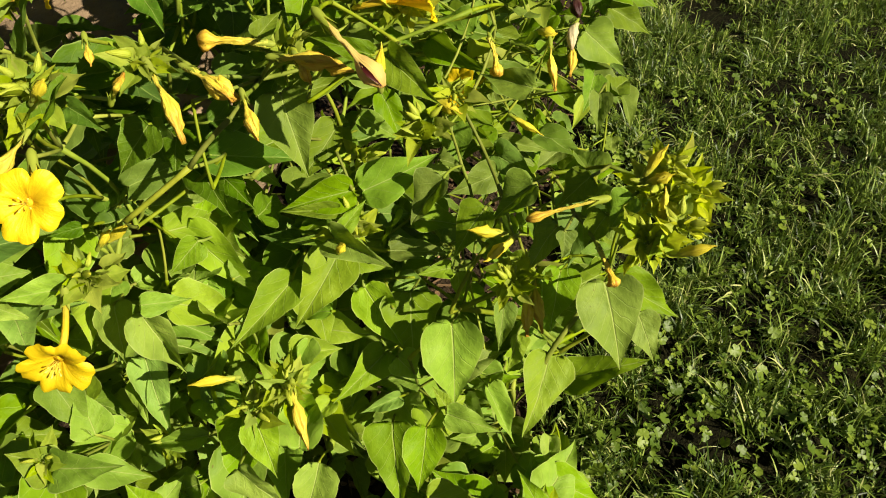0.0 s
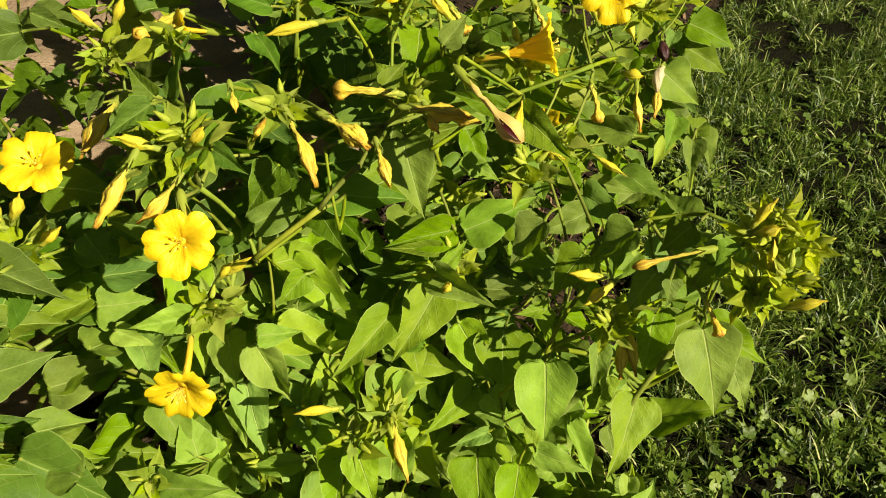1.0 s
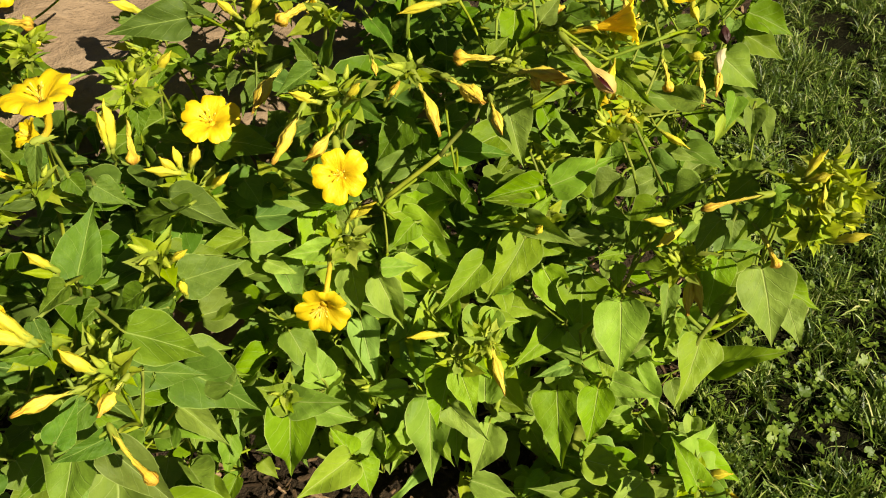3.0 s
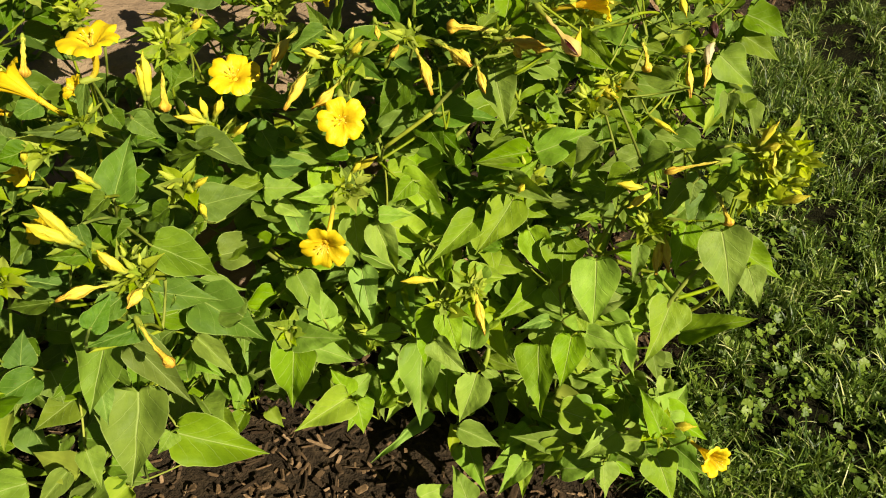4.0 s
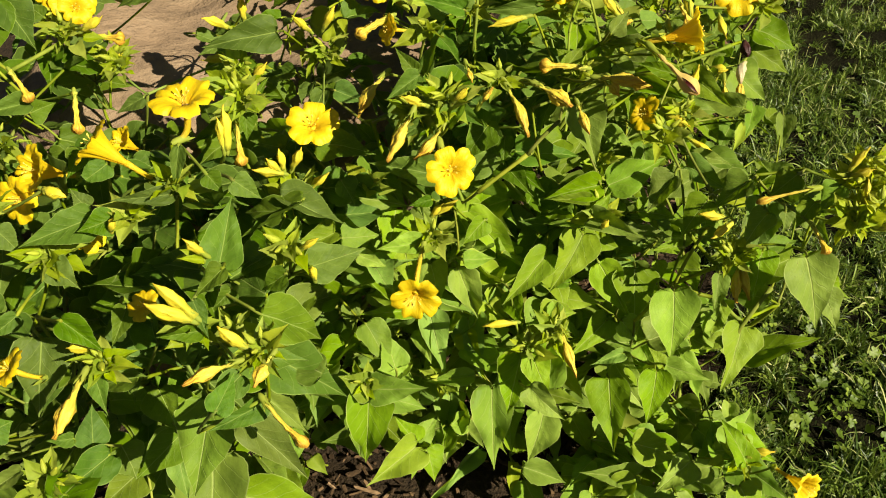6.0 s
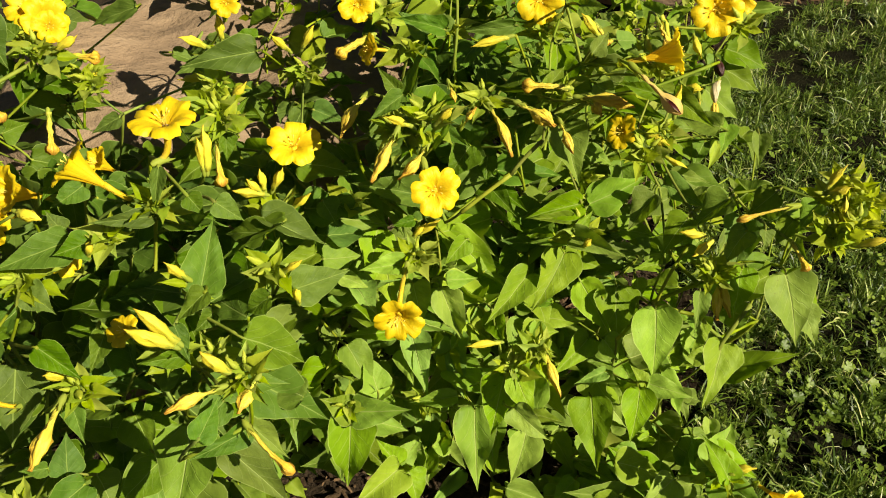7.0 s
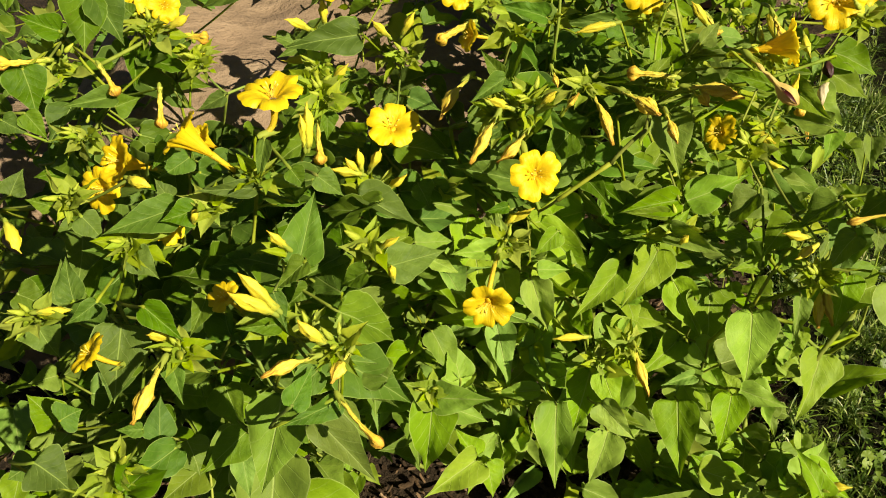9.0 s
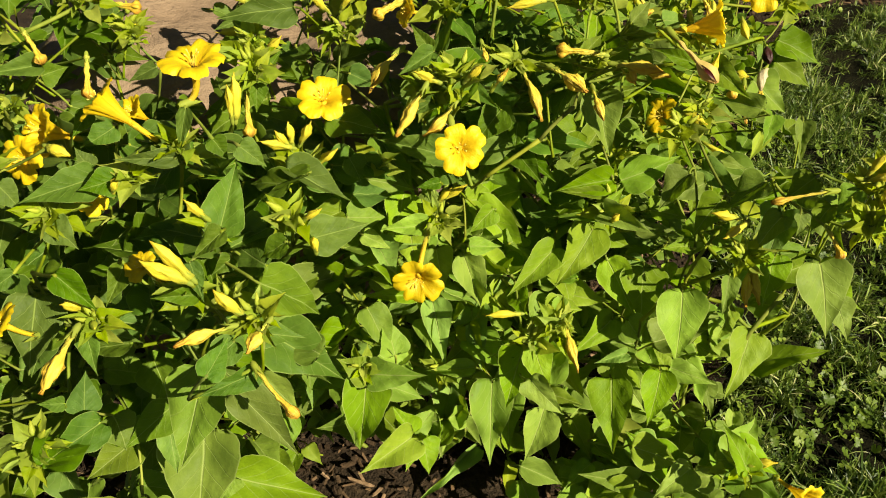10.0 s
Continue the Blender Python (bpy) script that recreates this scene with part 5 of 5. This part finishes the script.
spent_tube(left, (-0.545, 0.354, 0.523), (-0.568, 0.327, 0.532), 0.0068)
bud(left, (-0.486, 0.194, 0.492), (-0.474, 0.182, 0.479), 0.0079)
spent_tube(middle, (-0.235, 0.464, 0.518), (-0.261, 0.446, 0.508), 0.0071)
wilted_flower(middle, (-0.217, 0.333, 0.536), (-0.235, 0.310, 0.515), 0.0078)
bud(front, (-0.126, 0.374, 0.559), (-0.152, 0.364, 0.556), 0.0057)
bud(middle, (-0.322, 0.290, 0.500), (-0.321, 0.298, 0.530), 0.0077)
spent_tube(middle, (-0.324, 0.323, 0.508), (-0.318, 0.299, 0.481), 0.0060)
bud(middle, (-0.324, 0.289, 0.500), (-0.325, 0.293, 0.524), 0.0054)
spent_tube(left, (-0.456, 0.349, 0.507), (-0.451, 0.329, 0.484), 0.0064)
spent_tube(left, (-0.506, 0.357, 0.519), (-0.491, 0.346, 0.500), 0.0067)
bud(middle, (-0.290, 0.137, 0.498), (-0.307, 0.137, 0.521), 0.0065)
bud(middle, (-0.292, 0.135, 0.497), (-0.311, 0.129, 0.514), 0.0071)
bud(middle, (-0.269, 0.141, 0.472), (-0.282, 0.140, 0.489), 0.0067)
bud(middle, (-0.360, 0.141, 0.464), (-0.367, 0.132, 0.474), 0.0067)
bud(left, (-0.464, 0.164, 0.448), (-0.444, 0.170, 0.447), 0.0059)
bud(front, (-0.125, 0.304, 0.335), (-0.151, 0.296, 0.337), 0.0058)
bud(right, (0.036, 0.374, 0.394), (0.014, 0.370, 0.400), 0.0069)
bud(right, (0.043, 0.372, 0.392), (0.024, 0.356, 0.386), 0.0069)
bud(right, (0.112, 0.365, 0.448), (0.122, 0.367, 0.468), 0.0058)
bud(right, (0.114, 0.362, 0.445), (0.126, 0.357, 0.456), 0.0065)
bud(right, (0.119, 0.341, 0.429), (0.120, 0.350, 0.453), 0.0051)
bud(right, (0.124, 0.321, 0.430), (0.142, 0.314, 0.443), 0.0056)
bud(front, (-0.007, 0.446, 0.443), (0.010, 0.434, 0.440), 0.0080)
bud(right, (0.059, 0.642, 0.300), (0.089, 0.623, 0.291), 0.0065)
bud(middle, (-0.316, 0.499, 0.488), (-0.329, 0.494, 0.505), 0.0067)
bud(middle, (-0.304, 0.500, 0.490), (-0.292, 0.503, 0.510), 0.0067)
bud(left, (-0.369, 0.485, 0.504), (-0.369, 0.485, 0.527), 0.0072)
bud(left, (-0.368, 0.446, 0.515), (-0.384, 0.435, 0.528), 0.0068)
bud(left, (-0.363, 0.431, 0.497), (-0.384, 0.415, 0.501), 0.0072)
bud(middle, (-0.332, 0.383, 0.500), (-0.318, 0.386, 0.516), 0.0062)
bud(middle, (-0.187, 0.294, 0.535), (-0.201, 0.289, 0.544), 0.0053)
bud(front, (-0.169, 0.291, 0.539), (-0.159, 0.289, 0.551), 0.0049)
bud(middle, (-0.296, 0.176, 0.507), (-0.304, 0.172, 0.521), 0.0050)
bud(middle, (-0.295, 0.308, 0.471), (-0.302, 0.304, 0.484), 0.0056)
bud(middle, (-0.293, 0.310, 0.472), (-0.294, 0.310, 0.489), 0.0056)
bud(middle, (-0.287, 0.311, 0.472), (-0.279, 0.314, 0.488), 0.0064)
bud(middle, (-0.275, 0.307, 0.459), (-0.260, 0.309, 0.470), 0.0060)
bud(middle, (-0.293, 0.308, 0.469), (-0.311, 0.297, 0.479), 0.0064)
bud(right, (0.047, 0.662, 0.427), (0.030, 0.672, 0.463), 0.0081)
bud(front, (-0.061, 0.411, 0.544), (-0.075, 0.411, 0.562), 0.0058)
bud(front, (-0.025, 0.298, 0.545), (-0.024, 0.299, 0.564), 0.0041)
bud(left, (-0.482, 0.462, 0.481), (-0.471, 0.457, 0.479), 0.0064)
bud(left, (-0.472, 0.410, 0.527), (-0.454, 0.415, 0.537), 0.0069)
bud(middle, (-0.252, 0.207, 0.487), (-0.241, 0.207, 0.496), 0.0043)
bud(middle, (-0.189, 0.335, 0.417), (-0.172, 0.336, 0.431), 0.0055)
bud(middle, (-0.193, 0.333, 0.415), (-0.183, 0.334, 0.428), 0.0047)
bud(left, (-0.419, 0.231, 0.506), (-0.404, 0.228, 0.503), 0.0076)
bud(right, (0.091, 0.316, 0.168), (0.111, 0.311, 0.179), 0.0080)
stem(front, (-0.155, 0.302, 0.463), (-0.122, 0.316, 0.486), 0.0015)
stem(front, (-0.122, 0.316, 0.486), (-0.101, 0.327, 0.507), 0.0014)
stem(front, (-0.068, 0.350, 0.502), (-0.051, 0.360, 0.512), 0.0012)
stem(front, (-0.036, 0.368, 0.522), (0.013, 0.379, 0.538), 0.0011)
stem(front, (-0.112, 0.313, 0.476), (-0.120, 0.335, 0.511), 0.0008)
stem(middle, (-0.218, 0.392, 0.429), (-0.183, 0.381, 0.392), 0.0015)
stem(middle, (-0.183, 0.381, 0.392), (-0.163, 0.376, 0.376), 0.0011)
stem(front, (-0.060, 0.408, 0.399), (-0.070, 0.422, 0.418), 0.0010)
stem(front, (-0.053, 0.421, 0.391), (-0.040, 0.429, 0.406), 0.0009)
stem(front, (-0.023, 0.356, 0.291), (0.001, 0.371, 0.314), 0.0016)
stem(right, (0.005, 0.357, 0.339), (0.028, 0.381, 0.378), 0.0014)
stem(right, (0.074, 0.380, 0.257), (0.101, 0.403, 0.295), 0.0021)
stem(front, (-0.171, 0.475, 0.484), (-0.169, 0.501, 0.542), 0.0013)
stem(left, (-0.489, 0.439, 0.441), (-0.487, 0.453, 0.465), 0.0011)
stem(left, (-0.492, 0.438, 0.441), (-0.504, 0.441, 0.462), 0.0009)
stem(left, (-0.519, 0.373, 0.510), (-0.485, 0.403, 0.522), 0.0016)
stem(middle, (-0.188, 0.296, 0.519), (-0.178, 0.302, 0.528), 0.0008)
stem(front, (-0.095, 0.400, 0.512), (-0.095, 0.410, 0.531), 0.0009)
stem(front, (-0.041, 0.394, 0.330), (-0.035, 0.381, 0.316), 0.0011)
stem(left, (-0.362, 0.381, 0.006), (-0.339, 0.384, -0.002), 0.0008)
spent_tube(right, (0.027, 0.490, 0.463), (0.033, 0.470, 0.446), 0.0058)
bud(front, (-0.062, 0.349, 0.399), (-0.057, 0.347, 0.408), 0.0053)
bud(left, (-0.368, 0.207, 0.493), (-0.364, 0.207, 0.505), 0.0046)
bud(middle, (-0.244, 0.197, 0.473), (-0.244, 0.196, 0.484), 0.0046)
bud(right, (0.085, 0.706, 0.354), (0.101, 0.695, 0.357), 0.0100)
bud(right, (0.071, 0.662, 0.435), (0.078, 0.644, 0.419), 0.0074)
wilted_flower(front, (-0.155, 0.329, 0.515), (-0.146, 0.330, 0.529), 0.0045)
wilted_flower(front, (-0.165, 0.341, 0.540), (-0.160, 0.329, 0.533), 0.0039)
stem(front, (-0.171, 0.489, 0.511), (-0.169, 0.468, 0.468), 0.0011)
stem(front, (-0.175, 0.359, 0.362), (-0.183, 0.388, 0.397), 0.0009)
spent_tube(middle, (-0.237, 0.464, 0.517), (-0.263, 0.446, 0.509), 0.0069)
dried_flower(right, (0.116, 0.714, 0.384), (0.119, 0.698, 0.373), 0.0102)
wilted_flower(front, (-0.079, 0.341, 0.532), (-0.047, 0.337, 0.531), 0.0085)
wilted_flower(front, (-0.117, 0.335, 0.530), (-0.094, 0.324, 0.520), 0.0095)
spent_tube(front, (-0.063, 0.417, 0.549), (-0.054, 0.411, 0.537), 0.0060)
spent_tube(front, (-0.018, 0.424, 0.550), (-0.009, 0.416, 0.535), 0.0056)
wilted_flower(front, (-0.070, 0.346, 0.529), (-0.064, 0.337, 0.523), 0.0055)
bleached_flower(right, (0.120, 0.703, 0.365), (0.115, 0.685, 0.346), 0.0105)

bracts(right, (0.122, 0.363, 0.442), 0.026, 26, True)
bracts(right, (0.126, 0.371, 0.454), 0.013, 12, True)
bracts(right, (0.141, 0.358, 0.445), 0.013, 12, True)
bracts(right, (0.112, 0.332, 0.432), 0.019, 18, True)
bracts(right, (0.127, 0.334, 0.439), 0.014, 12, True)
bracts(right, (0.042, 0.351, 0.375), 0.014, 9)
bracts(middle, (-0.193, 0.303, 0.527), 0.016, 12)
bracts(front, (-0.175, 0.304, 0.537), 0.018, 12)
bracts(middle, (-0.188, 0.304, 0.424), 0.018, 10)
bracts(middle, (-0.286, 0.303, 0.460), 0.022, 12)
bracts(middle, (-0.262, 0.212, 0.486), 0.013, 9)
bracts(middle, (-0.331, 0.351, 0.515), 0.019, 10)
bracts(middle, (-0.342, 0.574, 0.446), 0.023, 10)
bracts(left, (-0.486, 0.408, 0.530), 0.022, 10)
bracts(left, (-0.543, 0.359, 0.519), 0.024, 11)
bracts(left, (-0.512, 0.320, 0.481), 0.019, 10)
bracts(left, (-0.486, 0.464, 0.480), 0.019, 8)
bracts(left, (-0.415, 0.206, 0.475), 0.013, 8)
bracts(middle, (-0.262, 0.143, 0.470), 0.012, 9)
bracts(middle, (-0.291, 0.171, 0.452), 0.010, 7)
bracts(middle, (-0.302, 0.152, 0.477), 0.009, 6)
bracts(middle, (-0.350, 0.132, 0.464), 0.011, 8)
bracts(left, (-0.423, 0.127, 0.349), 0.018, 9)
bracts(front, (-0.059, 0.393, 0.383), 0.019, 9)
bracts(front, (-0.094, 0.304, 0.331), 0.020, 12)
bracts(front, (-0.114, 0.294, 0.320), 0.016, 8)
bracts(right, (0.057, 0.392, 0.349), 0.020, 10)
bracts(middle, (-0.240, 0.338, 0.443), 0.013, 6)
bracts(middle, (-0.186, 0.316, 0.250), 0.012, 5)
bracts(middle, (-0.246, 0.273, 0.289), 0.010, 5)
bracts(middle, (-0.214, 0.299, 0.171), 0.011, 4)
bracts(front, (-0.086, 0.399, 0.506), 0.019, 10)
bracts(front, (-0.096, 0.460, 0.531), 0.020, 10)
bracts(front, (-0.173, 0.492, 0.516), 0.012, 5)
bracts(front, (-0.024, 0.397, 0.535), 0.018, 10)
bracts(front, (-0.142, 0.344, 0.529), 0.013, 7)
bracts(middle, (-0.350, 0.406, 0.503), 0.020, 11)
bracts(middle, (-0.191, 0.346, 0.564), 0.011, 6)
bracts(right, (0.004, 0.452, 0.446), 0.019, 9)
bracts(right, (0.043, 0.428, 0.548), 0.013, 6)
bracts(left, (-0.461, 0.424, 0.494), 0.019, 9)
bracts(middle, (-0.317, 0.323, 0.520), 0.016, 8)
bracts(middle, (-0.294, 0.462, 0.491), 0.021, 10)
bracts(front, (-0.058, 0.496, 0.485), 0.020, 9)
bracts(right, (-0.014, 0.416, 0.446), 0.017, 8)
bracts(front, (-0.057, 0.434, 0.406), 0.015, 6)
bracts(left, (-0.578, 0.543, 0.484), 0.027, 9)
bracts(middle, (-0.232, 0.518, 0.518), 0.017, 7)
bracts(right, (0.073, 0.289, 0.201), 0.019, 9)
bracts(middle, (-0.332, 0.233, 0.514), 0.010, 7)
bracts(left, (-0.361, 0.220, 0.498), 0.011, 7)
bracts(middle, (-0.308, 0.194, 0.491), 0.007, 6)
bracts(left, (-0.463, 0.225, 0.492), 0.016, 8)
bracts(left, (-0.467, 0.163, 0.445), 0.014, 7)


# leaves below the upper ones, set back along the camera's line of sight


# flowers and large leaves that the fillers must leave in the camera's sight
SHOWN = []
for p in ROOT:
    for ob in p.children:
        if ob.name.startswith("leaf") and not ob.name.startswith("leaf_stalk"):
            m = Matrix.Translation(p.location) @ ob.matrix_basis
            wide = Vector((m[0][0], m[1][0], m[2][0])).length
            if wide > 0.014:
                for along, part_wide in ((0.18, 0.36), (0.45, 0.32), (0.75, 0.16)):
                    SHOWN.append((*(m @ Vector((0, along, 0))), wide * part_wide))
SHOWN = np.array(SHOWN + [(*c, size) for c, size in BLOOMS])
WAY = np.array(CAMERA_SIDE)[None] - SHOWN[:, :3]
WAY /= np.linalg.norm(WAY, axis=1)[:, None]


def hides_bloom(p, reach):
    """Whether a leaf at p would hide a flower or a large sunlit leaf from the camera."""
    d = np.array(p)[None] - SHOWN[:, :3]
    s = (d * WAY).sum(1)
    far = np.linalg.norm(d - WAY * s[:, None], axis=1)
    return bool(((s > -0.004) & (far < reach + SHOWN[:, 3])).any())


def hides_stone(p):
    """The strip above the border stone kept free of leaves, so the camera sees the stone."""
    return 0.47 < p.y < 0.61 and -0.46 - 0.53 * (p.y - 0.38) < p.x < -0.425 - 0.49 * (p.y - 0.45)


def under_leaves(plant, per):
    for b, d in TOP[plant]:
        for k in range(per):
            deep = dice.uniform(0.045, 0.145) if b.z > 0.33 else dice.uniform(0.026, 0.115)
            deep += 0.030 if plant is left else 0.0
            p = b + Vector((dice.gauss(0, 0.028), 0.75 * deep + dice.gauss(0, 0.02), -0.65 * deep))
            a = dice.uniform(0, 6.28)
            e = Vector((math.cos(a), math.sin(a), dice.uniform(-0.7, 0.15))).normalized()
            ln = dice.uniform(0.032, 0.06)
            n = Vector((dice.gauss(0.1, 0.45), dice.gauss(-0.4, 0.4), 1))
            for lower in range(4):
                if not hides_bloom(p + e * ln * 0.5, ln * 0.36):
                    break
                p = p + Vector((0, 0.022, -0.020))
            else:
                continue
            if hides_stone(p + e * ln * 0.5) or p.z < 0.03 or p.x > 0.115 or (0.0 < p.x < 0.10 and 0.36 < p.y < 0.62 and p.z > 0.21):
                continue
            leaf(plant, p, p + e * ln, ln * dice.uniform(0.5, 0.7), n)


for p, per in ((left, 5), (middle, 6), (front, 7), (right, 5)):
    under_leaves(p, per)


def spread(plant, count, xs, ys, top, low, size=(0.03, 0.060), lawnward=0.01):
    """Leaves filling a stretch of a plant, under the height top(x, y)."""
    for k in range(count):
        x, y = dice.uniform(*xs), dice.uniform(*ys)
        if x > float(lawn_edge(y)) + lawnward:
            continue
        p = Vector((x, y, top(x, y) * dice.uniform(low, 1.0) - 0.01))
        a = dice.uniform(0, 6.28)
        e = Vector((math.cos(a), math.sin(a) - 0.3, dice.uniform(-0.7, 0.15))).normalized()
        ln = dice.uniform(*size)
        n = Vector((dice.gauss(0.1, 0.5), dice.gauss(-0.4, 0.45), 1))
        if hides_stone(p + e * ln * 0.5) or hides_bloom(p + e * ln * 0.5, ln * 0.4):
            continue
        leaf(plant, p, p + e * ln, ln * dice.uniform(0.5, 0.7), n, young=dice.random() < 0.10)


def rear_top(x, y):
    return (0.57 if x < -0.12 else 0.50) - 0.40 * (y - 0.45) - 0.35 * max(0.0, x)


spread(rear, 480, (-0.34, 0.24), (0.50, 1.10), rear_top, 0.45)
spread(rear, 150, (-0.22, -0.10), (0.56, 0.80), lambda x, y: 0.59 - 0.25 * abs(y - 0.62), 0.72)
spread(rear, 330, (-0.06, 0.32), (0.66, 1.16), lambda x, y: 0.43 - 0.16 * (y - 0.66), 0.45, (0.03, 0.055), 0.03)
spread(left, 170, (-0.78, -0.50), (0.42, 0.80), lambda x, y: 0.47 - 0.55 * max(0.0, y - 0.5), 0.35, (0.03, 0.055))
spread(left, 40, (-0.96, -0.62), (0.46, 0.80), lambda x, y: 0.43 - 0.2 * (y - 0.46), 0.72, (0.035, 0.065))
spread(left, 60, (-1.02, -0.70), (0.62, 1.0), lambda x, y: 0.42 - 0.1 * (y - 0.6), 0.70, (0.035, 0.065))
spread(left, 80, (-0.86, -0.60), (0.24, 0.46), lambda x, y: 0.12 + 0.5 * (y - 0.24), 0.40, (0.04, 0.065))
spread(middle, 24, (-0.43, -0.26), (0.46, 0.62), lambda x, y: 0.51, 0.78, (0.026, 0.05))
spread(right, 70, (0.0, 0.10), (0.40, 0.62), lambda x, y: 0.20, 0.35, (0.03, 0.055))
spread(left, 50, (-0.78, -0.60), (0.34, 0.50), lambda x, y: 0.34, 0.60, (0.03, 0.055))
spread(left, 44, (-0.54, -0.43), (0.37, 0.47), lambda x, y: 0.41, 0.80, (0.03, 0.055))
spread(middle, 40, (-0.19, -0.09), (0.34, 0.41), lambda x, y: 0.31, 0.80, (0.03, 0.055))
spread(front, 60, (-0.05, 0.09), (0.34, 0.45), lambda x, y: 0.13, 0.35, (0.03, 0.055))
spread(left, 26, (-0.67, -0.54), (0.60, 0.72), lambda x, y: 0.51, 0.90, (0.032, 0.055))
# leaves added sunward of the border stone to dapple it with shade
spread(left, 26, (-0.48, -0.34), (0.67, 0.78), lambda x, y: 0.51, 0.84, (0.022, 0.045))
spread(left, 60, (-0.70, -0.39), (0.15, 0.30), lambda x, y: 0.14, 0.30, (0.04, 0.07))
# shoots left of x = -0.3 are likewise added to shade the stone
for cx, cy, cz in ((0.02, 0.72, 0.43), (0.10, 0.80, 0.41), (0.05, 0.92, 0.39), (0.17, 0.90, 0.38), (0.14, 1.02, 0.36), (-0.05, 0.86, 0.42), (-0.42, 0.73, 0.46), (-0.37, 0.70, 0.49), (-0.46, 0.77, 0.42), (-0.20, 0.70, 0.56), (-0.16, 0.76, 0.53)):
    bracts(rear, (cx, cy, cz), 0.026, 9)


# stems and leaf stalks that join everything to the roots
def build_stems(plant, reach):
    groups = []
    for b, d in NODES[plant]:
        # joints are set back from the camera, behind the leaves
        q = b - d * 0.009 + (b - CAMERA_SIDE).normalized() * 0.045
        for g in groups:
            if (g[0] - q).length < reach:
                g[1].append((b, d))
                break
        else:
            groups.append([q, [(b, d)]])
    root = ROOT[plant]
    groups.sort(key=lambda g: (g[0] - root).length)
    placed, load, link = [root], [0], {}
    for g in groups:
        q = g[0]
        best = min(range(len(placed)), key=lambda i: (placed[i] - q).length + 0.25 * (placed[i] - root).length + (0.4 if placed[i].z > q.z + 0.02 else 0.0))
        link[len(placed)] = best
        placed.append(q)
        load.append(len(g[1]))
    for i in range(len(placed) - 1, 0, -1):
        load[link[i]] += load[i]
    for i, j in link.items():
        stem(plant, placed[j], placed[i], min(0.0028, 0.0008 + 0.00018 * math.sqrt(load[i])), low=1.0)
    for q, members in groups:
        for b, d in members:
            if (b - q).length > 0.004:
                stem(plant, q, b, 0.0010, "leaf_stalk")


for p in ROOT:
    build_stems(p, 0.050 if p in (rear, left) else 0.034)
    join_rest(p, "leaf", "foliage", "green leaves deeper in the plant")
    join_rest(p, "stem", "stem_mass", "thin green stems")
    join_rest(p, "leaf_stalk", "stalk_mass", "thin green leaf stalks")
